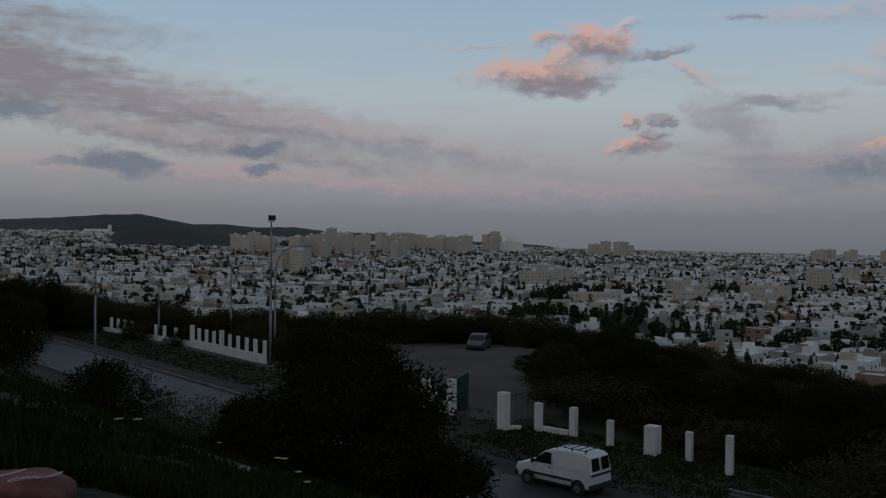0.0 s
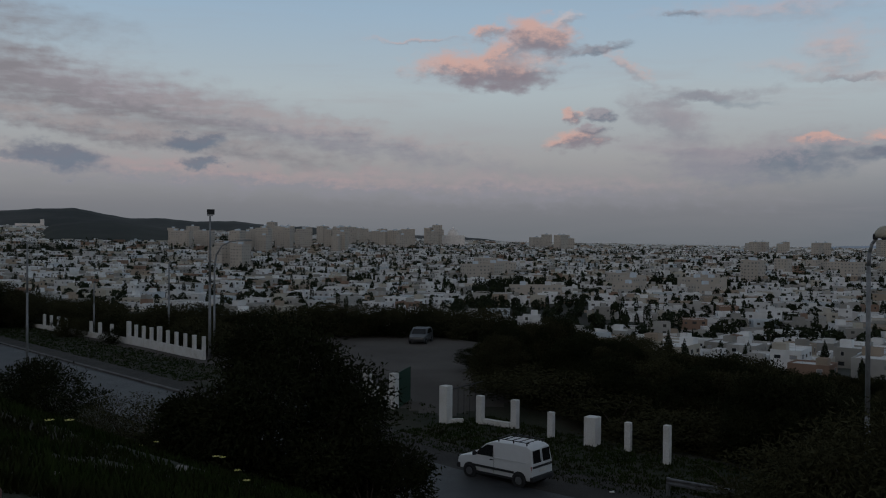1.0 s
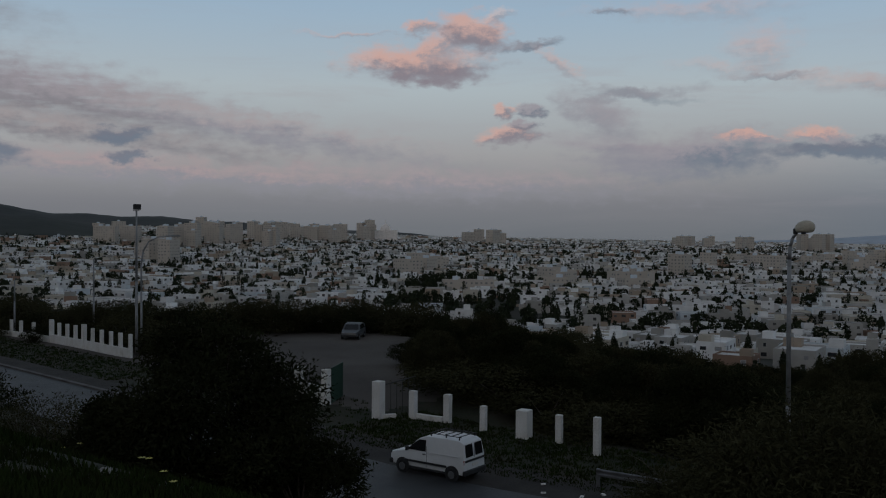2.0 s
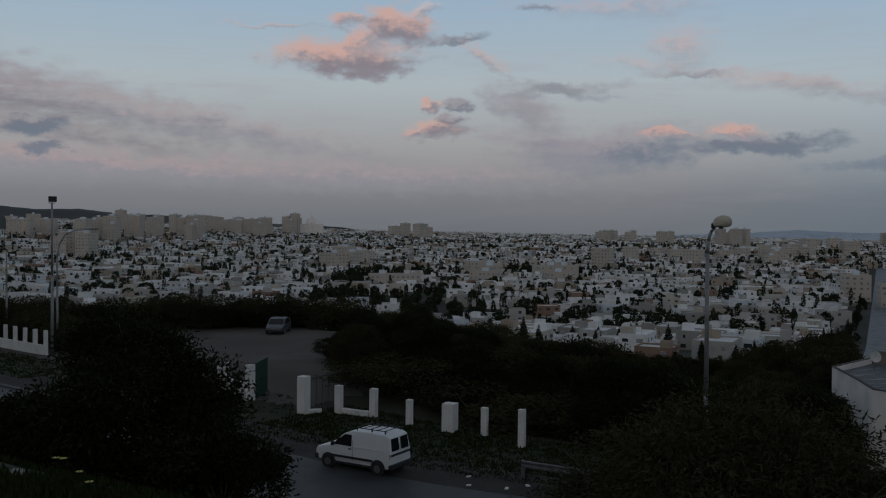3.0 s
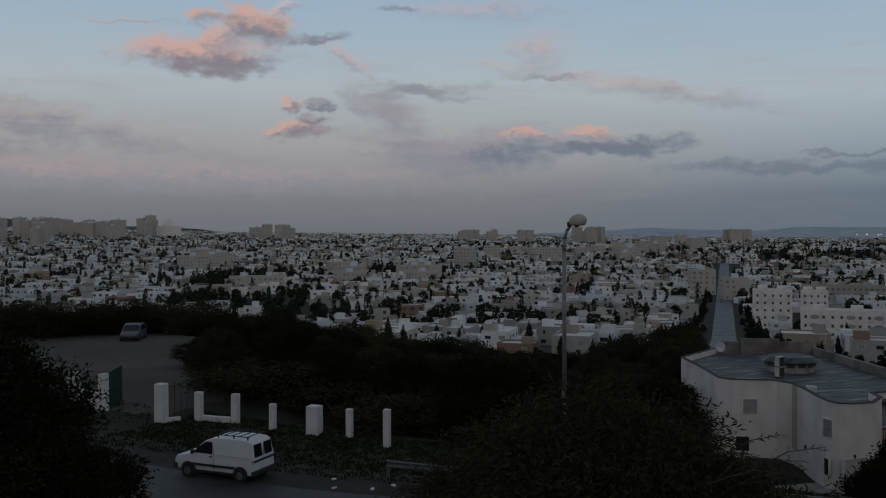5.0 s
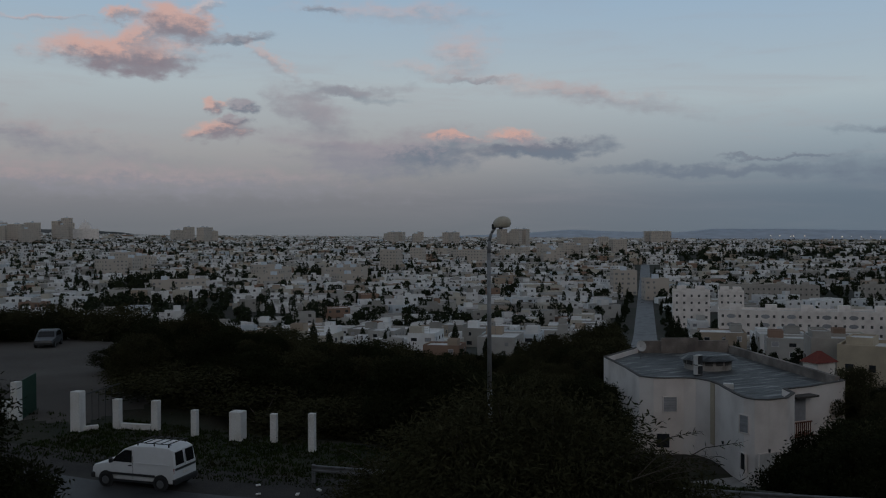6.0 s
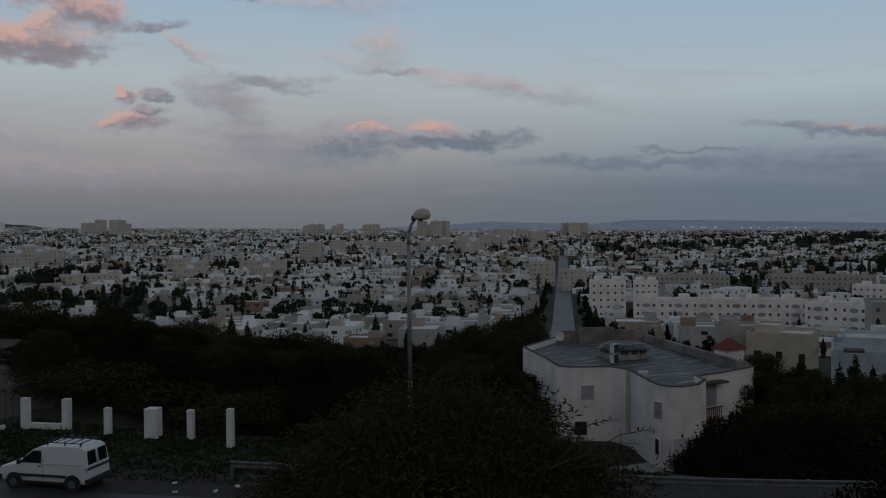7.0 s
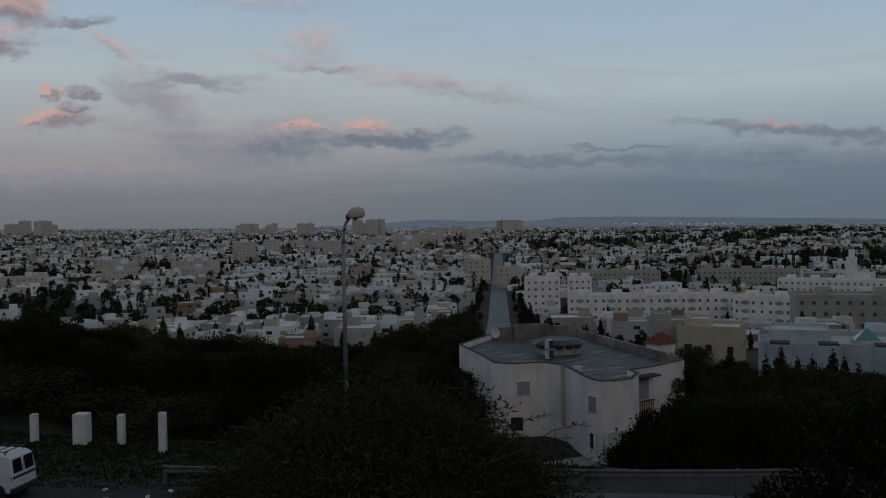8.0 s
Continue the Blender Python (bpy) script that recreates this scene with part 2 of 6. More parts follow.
PAINTS = [(0, (.62, .61, .60)), (.24, (.40, .385, .36)), (.38, (.76, .76, .755)), (.54, (.48, .44, .37)), (.66, (.30, .285, .26)), (.76, (.36, .29, .225)), (.84, (.70, .69, .68)), (.92, (.52, .56, .59)), (.96, (.26, .17, .125))]
M_HOUSE = piece_colours("house_paint", PAINTS, .85, True)
M_HOUSE_FAR = piece_colours("house_paint_far", PAINTS, .85, False)
M_ROOF = material("whitewashed_roof", [(.68, .67, .66), (.50, .49, .47)], .8, .25, 4, .2, vary=.2)
M_ROOF_FAR = material("whitewashed_roof_far", [(.66, .65, .64), (.24, .23, .22)], .8, .05, 1, 0, island=.4)
# block paints paled and greyed to take in the haze of distance
M_BLOCK = piece_colours("hazed_block_paint", [(0, (.60, .60, .61)), (.28, (.70, .70, .72)), (.54, (.48, .42, .36)), (.62, (.70, .72, .75)), (.8, (.58, .63, .68))], .85, False, .15, .05)
M_GLASS = material("window_glass", [(.02, .022, .026), (.04, .042, .046)], .15, 2, 9, 0, spec=.5)
M_SHUTTER = material("grey_shutter", [(.32, .32, .33), (.26, .26, .27)], .6, 2, 25, .1, vary=.2)
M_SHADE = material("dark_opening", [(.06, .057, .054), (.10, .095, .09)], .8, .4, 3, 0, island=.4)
# panes greyed to the weak contrast of the far blocks
M_DIM = material("far_window", [(.17, .17, .18), (.24, .235, .23)], .6, .4, 3, 0)
M_GROUND = material("dry_ground", [(.04, .036, .028), (.025, .028, .017), (.055, .049, .04)], .95, .02, .6, .3)
M_GRASS_SOIL = material("grassy_soil", [(.015, .019, .008), (.022, .024, .011), (.034, .029, .019)], .95, .35, 9, .5)
M_GRASS = material("grass_blade", [(.016, .027, .007), (.024, .036, .010), (.022, .024, .010)], .95, .6, 7, 0, island=.15, spec=.02)
M_ASPHALT = material("damp_asphalt", [(.030, .031, .034), (.052, .053, .055), (.040, .040, .041)], .58, .3, 35, .3, spec=.3)
M_SHOULDER = material("damp_earth_shoulder", [(.026, .023, .021), (.044, .038, .033)], .9, .6, 18, .5)
M_LOT = material("gravel_lot", [(.062, .053, .046), (.08, .069, .060), (.11, .096, .085)], .95, .09, 14, .5)
M_PAVE = material("concrete", [(.34, .33, .31), (.24, .23, .22)], .9, .8, 20, .3)
M_KERB = material("dirty_kerb_concrete", [(.14, .135, .13), (.075, .07, .066)], .9, .8, 20, .3)
M_WHITEWASH = material("worn_whitewash", [(.74, .73, .71), (.66, .64, .60), (.30, .27, .23)], .85, 1.6, 16, .4, spread=(.42, .9))
M_LEAF_DARK = material("dark_leaves", [(.016, .019, .009), (.027, .030, .014)], .95, .5, 9, 0, island=.15, spec=.02)
M_LEAF_OLIVE = material("olive_leaves", [(.036, .036, .018), (.054, .052, .027)], .95, .5, 9, 0, island=.15, spec=.02)
M_LEAF_CITY = material("city_tree_leaves", [(.018, .025, .013), (.03, .037, .018)], .7, .1, 3, 0, island=.45, spec=.08)
M_BARK = material("bark", [(.06, .048, .038), (.10, .085, .07)], .9, 3, 30, .6)
M_STEEL = material("galvanised_steel", [(.20, .205, .21), (.14, .14, .145)], .5, 3, 30, .05, metal=.55)
M_POLE = material("grey_painted_pole", [(.30, .31, .32), (.20, .20, .20)], .55, 2, 20, .05, metal=.2)
M_SPUR = material("wooded_spur", [(.020, .024, .020), (.034, .038, .030)], .95, .012, .12, 0)
M_HILL = material("hill_scrub", [(.034, .038, .036), (.052, .054, .050), (.075, .072, .068)], .95, .004, .05, 0)
# pale blue base colour carries the air haze over the farthest hills
M_HAZY = material("haze_tinted_hill", [(.40, .45, .52), (.46, .50, .56)], .95, .002, .02, 0)
M_SEA = material("sea_water", [(.20, .23, .26), (.24, .27, .30)], .08, .01, .2, 0)

# ---------------------------------------------------------------- mesh helpers


class Build:
    """Collects faces for one mesh."""

    def __init__(self):
        self.v, self.f, self.m = [], [], []

    def quad(self, a, b, c, d, m=0):
        k = len(self.v)
        self.v += [tuple(a), tuple(b), tuple(c), tuple(d)]
        self.f.append((k, k + 1, k + 2, k + 3))
        self.m.append(m)

    def hexa(self, bot, top, m=0, lid=True, base=True):
        k, c = len(self.v), len(bot)
        self.v += [tuple(p) for p in bot] + [tuple(p) for p in top]
        for i in range(c):
            j = (i + 1) % c
            self.f.append((k + i, k + j, k + c + j, k + c + i)), self.m.append(m)
        if lid:
            self.f.append(tuple(range(k + c, k + 2 * c))), self.m.append(m)
        if base:
            self.f.append(tuple(range(k + c - 1, k - 1, -1))), self.m.append(m)

    def box(self, x0, y0, z0, x1, y1, z1, m=0, mat=None):
        r = [(x0, y0), (x1, y0), (x1, y1), (x0, y1)]
        bot, top = [Vector((x, y, z0)) for x, y in r], [Vector((x, y, z1)) for x, y in r]
        if mat is not None:
            bot, top = [mat @ p for p in bot], [mat @ p for p in top]
        self.hexa(bot, top, m)

    def tube(self, a, b, ra, rb, m=0, sides=7, cap=True):
        a, b = Vector(a), Vector(b)
        d = (b - a).normalized()
        u = d.orthogonal().normalized()
        w = d.cross(u)
        ring = [u * math.cos(2 * math.pi * i / sides) + w * math.sin(2 * math.pi * i / sides) for i in range(sides)]
        self.hexa([a + p * ra for p in ring], [b + p * rb for p in ring], m, cap, cap)

    def mesh(self, name, materials):
        me = bpy.data.meshes.new(name)
        me.from_pydata(self.v, [], self.f)
        for x in materials:
            me.materials.append(x)
        me.polygons.foreach_set("material_index", self.m)
        me.update()
        return me

    def thing(self, name, materials, parent=None, at=None):
        ob = new(name, self.mesh(name, materials if isinstance(materials, (list, tuple)) else [materials]))
        if parent is not None:
            ob.parent = parent
        if at is not None:
            ob.matrix_basis = at
        return ob


def part(name, bm, mat, parent, label=""):
    me = bpy.data.meshes.new(name)
    bm.to_mesh(me)
    bm.free()
    me.materials.append(mat)
    ob = new(name, me)
    ob.parent = parent
    return tagged(ob, label)


def bevel_box(sx, sy, sz, at=(0, 0, 0), bevel=0.02, seg=2):
    bm = bmesh.new()
    bmesh.ops.create_cube(bm, size=1, matrix=Matrix.Translation(at) @ Matrix.Diagonal((sx, sy, sz, 1)))
    if bevel:
        bmesh.ops.bevel(bm, geom=bm.edges[:], offset=bevel, segments=seg, affect="EDGES", profile=0.5)
    return bm


def smooth(x, a, b):
    t = min(1.0, max(0.0, (x - a) / (b - a)))
    return t * t * (3 - 2 * t)


def lerp_table(x, table):
    for (x0, y0), (x1, y1) in zip(table, table[1:]):
        if x <= x1:
            return y0 + (y1 - y0) * max(0.0, (x - x0)) / (x1 - x0)
    return table[-1][1]


def polar(az, r, z=0.0):
    a = radians(az)
    return Vector((-math.sin(a) * r, math.cos(a) * r, z))


# ---------------------------------------------------------------- the lie of the land
UX, UY = -.629, .777     # along the road, away to the left
NX, NY = .777, .629      # across it, away from the hill


def road_sn(x, y):
    return x * UX + y * UY, x * NX + y * NY


def from_sn(s, n, z=0.0):
    return Vector((s * UX + n * NX, s * UY + n * NY, z))


def road_far(s):
    return 27.0 + 6.6 * smooth(s, 26, -2) + (0 if s > -2 else (-2 - s) * .3)


def road_near(s):
    return road_far(s) - 5.9 - 1.2 * smooth(s, 40, 20)


RISE = [(-70, -6), (-50, -3), (-40, 0), (-28, 4), (-18, 8), (-8, 15), (0, 26), (8, 38), (16, 48), (30, 52)]


def ground_z(x, y):
    s, n = road_sn(x, y)
    r = math.hypot(x, y)
    az = math.degrees(math.atan2(-x, y)) if y > 0 else (30 if x < 0 else -70)
    # hill that the viewer stands on
    near = road_near(s) - .8
    hill = 8.2 * min(1.15, max(0.0, (near - n) / (near - 2.0)))
    if n < near:
        if r < 5:
            hill = min(hill, 8.2)
        return hill + .25 * noise.noise((x * .25, y * .25, 0)) * smooth(near - n, 0, 3)
    # terrace of the gravel lot, then the fall to the town
    flat_end = 36.5 + 26 * smooth(s, 30, 40) * smooth(s, 150, 95)
    fall = lerp_table(n - flat_end, [(0, 0), (10, -2.0), (26, -6.5), (40, -10.0), (70, -14.5), (115, -18.0), (400, -18.0)])
    z = fall - 3.2 * smooth(-az, 36, 42) * smooth(n - flat_end, 0, 9) * smooth(n - flat_end, 60, 30)
    rise = lerp_table(az, RISE) * smooth(r, 500, 2600) - 12 * smooth(r, 1500, 4500) * smooth(az, -10, -45)
    dip = -lerp_table(az, [(-90, 13.0), (-15, 13.0), (8, 8.0), (90, 6.0)]) * smooth(r, 170, 380) * smooth(r, 1500, 620)
    return z + rise + dip + .12 * noise.noise((x * .12, y * .12, 3.0)) * smooth(n - road_far(s), 1, 6)


def house_yard(x, y):
    """Levelled plot of the villa."""
    return smooth(math.hypot((x - 57) / 22, (y - 64) / 26), 1.25, .85)


def land(x, y):
    z = ground_z(x, y)
    k = house_yard(x, y)
    return z * (1 - k) - 9.4 * k

# ---------------------------------------------------------------- ground: one sheet to the horizon
def build_ground():
    b = Build()
    azs = [30 - k * 1.0 for k in range(101)]
    # fan of rings round the viewer, finer near by
    rs, r = [], 0.0
    while r < 4700:
        rs.append(r)
        r += .7 if r < 100 else (1.6 if r < 130 else r * .03)
    rs.append(4750)
    n_az = 320
    a0, a1 = 75.0, -115.0
    for r in rs:
        for k in range(n_az + 1):
            p = polar(a0 + (a1 - a0) * k / n_az, max(r, .01))
            b.v.append((p.x, p.y, land(p.x, p.y)))
    w = n_az + 1
    for i in range(len(rs) - 1):
        for k in range(n_az):
            q = i * w + k
            b.f.append((q, q + 1, q + w + 1, q + w))
            c = [b.v[q][j] + b.v[q + w + 1][j] for j in (0, 1)]
            s, n = road_sn(c[0] / 2, c[1] / 2)
            far = road_far(s)
            wob = 2.5 * noise.noise((c[0] * .06, c[1] * .06, 2))
            lot = 37 + wob < s < 95 and 34.5 < n < 33 + wob + 29 * smooth(s, 34, 46)
            b.m.append(2 if lot else 1 if n < 75 else 0)
    # behind the viewer
    return b


ground = build_ground().thing("ground", [M_GROUND, M_GRASS_SOIL, M_LOT])
for p in ground.data.polygons:
    p.use_smooth = True
tagged(ground, "grassy hillside, gravel terrace and valley floor below", "ground", kind="structure")

# unseen slope, added and raised to keep low rear sky off near walls
back = Build()
for k in range(24):
    a, c = 75 + 170 * k / 24, 75 + 170 * (k + 1) / 24
    for r0, r1 in ((0, 4), (4, 30), (30, 300), (300, 4750)):
        q = [polar(a, r0), polar(c, r0), polar(c, r1), polar(a, r1)]
        back.quad(*[(p.x, p.y, lerp_table(math.hypot(p.x, p.y), [(0, 8.1), (4, 8.1), (30, 12), (300, 95), (4750, 110)])) for p in q])
behind = back.thing("ground_behind", M_GRASS_SOIL)
tagged(behind, "unseen grassy slope behind the viewpoint, raised to block low sky", "ground", kind="structure")


def strip(name, n0, n1, s0, s1, lift, mat, step=2.0, label="", category=""):
    b = Build()
    s = s0
    while s < s1:
        t = min(s1, s + step)
        q = []
        for ss, nf in ((s, n0), (s, n1), (t, n1), (t, n0)):
            p = from_sn(ss, nf(ss))
            q.append((p.x, p.y, lift))
        low = [(x, y, lift - .3) for x, y, _ in q]
        b.hexa(low, q, 0)
        s = t
    ob = b.thing(name, mat)
    return tagged(ob, label, category, kind="structure")


strip("road", road_near, road_far, -40, 210, .05, M_ASPHALT, label="wet grey asphalt road across the hillside", category="road")
strip("shoulder", lambda s: road_far(s) + .004, lambda s: road_far(s) + 3.2, -30, 46, .035, M_SHOULDER, label="dark damp earth shoulder beside the road", category="shoulder")
strip("kerb", lambda s: road_far(s) + .004, lambda s: road_far(s) + .3, 46, 200, .16, M_KERB, label="low concrete kerb along the road", category="kerb")
strip("pavement", lambda s: road_far(s) + .304, lambda s: road_far(s) + 2.0, 46, 200, .13, M_SHOULDER, label="worn dirt pavement beside the kerb", category="pavement")

# distant hills and the sea
HILL_EDGE = [(32, 1.2), (25.8, 1.28), (22.9, 1.44), (20.4, 1.65), (18.2, 1.73), (16.6, 1.40), (15.3, 1.18), (13.3, 1.2), (11.6, 1.03), (9.3, 1.09), (6.5, .78), (4.7, .78), (2.5, .54), (-1, .35), (-6.2, .12), (-8, -.2)]


def ridge(name, edge, r, depth, base_el, mat, label, step=.25, rough=.03):
    b = Build()
    a = edge[0][0]
    cols = []
    while a >= edge[-1][0]:
        el = lerp_table(-a, [(-x, y) for x, y in edge]) + rough * noise.noise((a * 1.7, r, 0)) + rough * .5 * noise.noise((a * 6, r, 0))
        top = math.tan(radians(el)) * r + 9.8
        col = []
        for k in range(9):
            t = k / 8
            rr = r - depth * (1 - t)
            z0 = math.tan(radians(base_el)) * r + 9.8
            z = z0 + (top - z0) * (t ** .8) + (12 * noise.noise((a * .5, t * 3, 5)) * t * (1 - t))
            p = polar(a, rr)
            col.append((p.x, p.y, z))
        p = polar(a, r + depth * .3)
        col.append((p.x, p.y, z0))
        cols.append(col)
        a -= step
    for c in cols:
        b.v += c
    for i in range(len(cols) - 1):
        for k in range(9):
            q = i * 10 + k
            b.f.append((q, q + 10, q + 11, q + 1)), b.m.append(0)
    ob = b.thing(name, mat)
    for p in ob.data.polygons:
        p.use_smooth = True
    return tagged(ob, label, "hill", kind="structure")


ridge("hill_ridge", HILL_EDGE, 3900, 900, -.5, M_HILL, "dark scrub-covered ridge on the skyline")
ridge("hill_spur", [(20.5, -.2), (19.6, .75), (18.0, .95), (16.4, 1.05), (14.5, .75), (12.8, .45), (11.8, .1), (11, -.4)], 1750, 380, -.5, M_SPUR, "dark wooded spur in front of the ridge")
# farthest line, its haze painted through the base colour
ridge("hill_east", [(-24, -.3), (-30, -.12), (-33.5, .12), (-36, 0), (-40, -.08), (-42, .12), (-46, .1), (-52, -.05), (-62, -.3), (-75, -.3)], 4600, 500, -1.2, M_HAZY, "faint low hill line far across the plain, haze in its colour", rough=.02)
sea = Build()
for k in range(12):
    a, c = -5 - k * 1.6, -5 - (k + 1) * 1.6
    q = [polar(a, 4300), polar(c, 4300), polar(c, 4900), polar(a, 4900)]
    sea.quad(*[(p.x, p.y, 5.0) for p in q])
tagged(sea.thing("sea", M_SEA), "pale strip of sea on the horizon", "sea", kind="structure")

# ---------------------------------------------------------------- the town
rng = random.Random(11)
AVENUE = radians(-38.0)
GX, GY = math.sin(-AVENUE), math.cos(-AVENUE)      # along the avenue
HX, HY = GY, -GX                                   # across it, to the right


def grid_xy(g, h):
    return g * GX + h * HX, g * GY + h * HY


def flat_house(b, m, w, d, h, mats=(0, 1), parapet=.5, t=.22):
    """Flat-roofed box with a parapet; the roof lies below its rim."""
    r = [(-w / 2, -d / 2), (w / 2, -d / 2), (w / 2, d / 2), (-w / 2, d / 2)]
    i = [(-w / 2 + t, -d / 2 + t), (w / 2 - t, -d / 2 + t), (w / 2 - t, d / 2 - t), (-w / 2 + t, d / 2 - t)]
    k = len(b.v)
    for ring, z in ((r, -3.0), (r, h + parapet), (i, h + parapet), (i, h)):
        b.v += [tuple(m @ Vector((x, y, z))) for x, y in ring]
    for lvl in range(3):
        for c in range(4):
            e = (c + 1) % 4
            q = k + lvl * 4
            b.f.append((q + c, q + e, q + 4 + e, q + 4 + c)), b.m.append(mats[0])
    b.f.append((k + 12, k + 13, k + 14, k + 15)), b.m.append(mats[1])


def wall_windows(w, d, storeys, r, gap=3.0):
    """Window places on the four sides: side pose, width, height."""
    out = []
    for side, (span, off, turn) in enumerate(((w, d / 2, 0), (d, w / 2, 90), (w, d / 2, 180), (d, w / 2, 270))):
        n = max(1, int(span / gap))
        for s in range(storeys):
            for k in range(n):
                if r.random() < .22:
                    continue
                x = (k + .5) * span / n - span / 2 + r.uniform(-.3, .3)
                door = s == 0 and r.random() < .15
                ww, hh = (r.choice((.9, 1.1, 1.4, 1.8)), r.choice((1.0, 1.2, 1.3))) if not door else (1.1, 2.1)
                out.append((pose(0, 0, 0, 0, 0, turn) @ pose(x, -off, s * 3.0 + (1.05 + hh / 2 if not door else 1.05), 0, 0, 0), ww, hh, door))
    return out


def window_boxes(b, m, ww, hh, pane=2, surround=0):
    b.box(-ww / 2, -.05, -hh / 2, ww / 2, .02, hh / 2, pane, m)


FAR_MATS = [M_HOUSE_FAR, M_ROOF_FAR, M_SHADE]


def house_proto(k):
    r = random.Random(100 + k)
    w, d = r.uniform(8.5, 13), r.uniform(8, 11)
    storeys = 2 if k % 2 else 1
    top = bpy.data.objects.new("town_house", None)
    scene.collection.objects.link(top)
    b = Build()
    flat_house(b, Matrix.Identity(4), w, d, storeys * 3.0, (0, 0))
    wall = b.thing("wall", M_HOUSE, top)
    b = Build()
    b.box(-w / 2 + .23, -d / 2 + .23, storeys * 3.0 - .02, w / 2 - .23, d / 2 - .23, storeys * 3.0 + .06)
    b.thing("roof", M_ROOF, top)
    # stair head or set-back upper room
    b = Build()
    sw, sd = r.uniform(2.4, 3.2), r.uniform(2.8, 4.0)
    m = pose(r.choice((-1, 1)) * (w - sw) / 2 * .85, r.choice((-1, 1)) * (d - sd) / 2 * .85, storeys * 3.0)
    flat_house(b, m, sw, sd, 2.0, (0, 0), .25, .18)
    for v in range(len(b.v)):
        x, y, z = b.v[v]
        b.v[v] = (x, y, max(z, storeys * 3.0 + .02))
    b.thing("stair_head", M_HOUSE, top)
    if k % 3 == 1:
        b = Build()
        b.box(-w * .3, -d / 2 - 1.2, 2.85, w * .3, -d / 2 - .01, 3.05)
        b.box(-w * .3, -d / 2 - 1.2, 3.05, w * .3, -d / 2 - 1.08, 3.95)
        b.thing("balcony", M_HOUSE, top)
    for m, ww, hh, door in wall_windows(w, d, storeys, r, 3.3):
        b = Build()
        b.box(-ww / 2 - .08, -.06, -hh / 2 - .08, ww / 2 + .08, -.005, -hh / 2, 0)
        b.box(-ww / 2 - .08, -.06, hh / 2, ww / 2 + .08, -.005, hh / 2 + .08, 0)
        b.box(-ww / 2 - .08, -.06, -hh / 2, -ww / 2, -.005, hh / 2, 0)
        b.box(ww / 2, -.06, -hh / 2, ww / 2 + .08, -.005, hh / 2, 0)
        b.box(-ww / 2, -.035, -hh / 2, ww / 2, -.005, hh / 2, 1)
        b.thing("door" if door else "window", [M_HOUSE, M_SHUTTER if r.random() < .3 else M_GLASS], top, m)
    b = Build()
    b.tube((w * .2, d * .2, storeys * 3), (w * .2, d * .2, storeys * 3 + 2.6), .03, .02)
    b.tube((w * .2 - .6, d * .2, storeys * 3 + 2.4), (w * .2 + .6, d * .2, storeys * 3 + 2.4), .02, .02)
    b.thing("aerial", M_STEEL, top)
    return top


# plots of the long blocks and the wooded spur: azimuths, distances
KEPT = [(-58, -41.5, 322, 378), (-44.5, -39, 380, 460), (-57, -41.5, 535, 590), (-62, -54, 455, 510), (-63, -54, 250, 295), (12.2, 19.6, 1440, 4000)]


def blocked(x, y):
    """Places kept for the villa, the blocks and the wood."""
    r = math.hypot(x, y)
    az = math.degrees(math.atan2(-x, y))
    s, n = road_sn(x, y)
    if n < 128 and r < 260:
        return True
    if az < -33.5 and r < 225 and az > -50:
        return True
    if az < -50 and r < 185:
        return True
    for a0, a1, r0, r1 in KEPT:
        if a0 < az < a1 and r0 < r < r1:
            return True
    return False


protos = [house_proto(k) for k in range(9)]
for p in protos:
    tagged(p, "flat-roofed whitewashed town house with small windows", "house", "town houses")
used, house_spots, far_spots, tree_spots = set(), [], [], []
for zone, (r0, r1, cg, ch) in enumerate(((198, 400, 19, 15), (405, 950, 18, 13.5), (950, 1900, 25, 19), (1900, 3700, 36, 31))):
    g = -r1
    row = 0
    while g < r1:
        row += 1
        h = -r1
        while h < r1:
            h += ch * (1.0 if rng.random() < .85 else 1.5)
            x, y = grid_xy(g + rng.uniform(-1.5, 1.5), h + rng.uniform(-1, 1))
            r = math.hypot(x, y)
            if not r0 <= r < r1 or y < 20:
                continue
            az = math.degrees(math.atan2(-x, y))
            if not -64 < az < 31 or blocked(x, y):
                continue
            if abs(h) < 15 and r < 1000:
                continue
            green = noise.noise((x * .006, y * .006, 9.0)) + .5 * noise.noise((x * .02, y * .02, 2.0))
            park = az < -40 and r > 700 and noise.noise((x * .0025, y * .004, 1.0)) > -.12
            if green > .43 or (park and rng.random() < .8):
                tree_spots.append((x, y))
                if rng.random() < .5:
                    tree_spots.append((x + rng.uniform(-6, 6), y + rng.uniform(-6, 6)))
                continue
            for _ in range(3 if zone != 1 else 2):
                if rng.random() < (.5 if zone < 2 else .42):
                    o = -1 if rng.random() < .7 else 1
                    tx, ty = grid_xy(o * cg * rng.uniform(.42, .6), rng.uniform(-.5, .5) * ch)
                    tree_spots.append((x + tx, y + ty))
            (house_spots if zone == 0 else far_spots).append((x, y, zone))
        g += cg * (.85 if row % 2 else 1.3)

first = {}
for k, (x, y, _) in enumerate(house_spots):
    p = protos[rng.randrange(len(protos))]
    m = pose(x, y, land(x, y) + .1, 0, 0, math.degrees(AVENUE) + rng.choice((0, 90, 180, 270)) + rng.uniform(-3, 3)) @ Matrix.Diagonal((rng.uniform(.85, 1.15), rng.uniform(.85, 1.1), rng.uniform(.85, .98), 1))
    if p.name not in first:
        first[p.name] = m
        p.matrix_basis = m
    else:
        copy_thing(p, m)

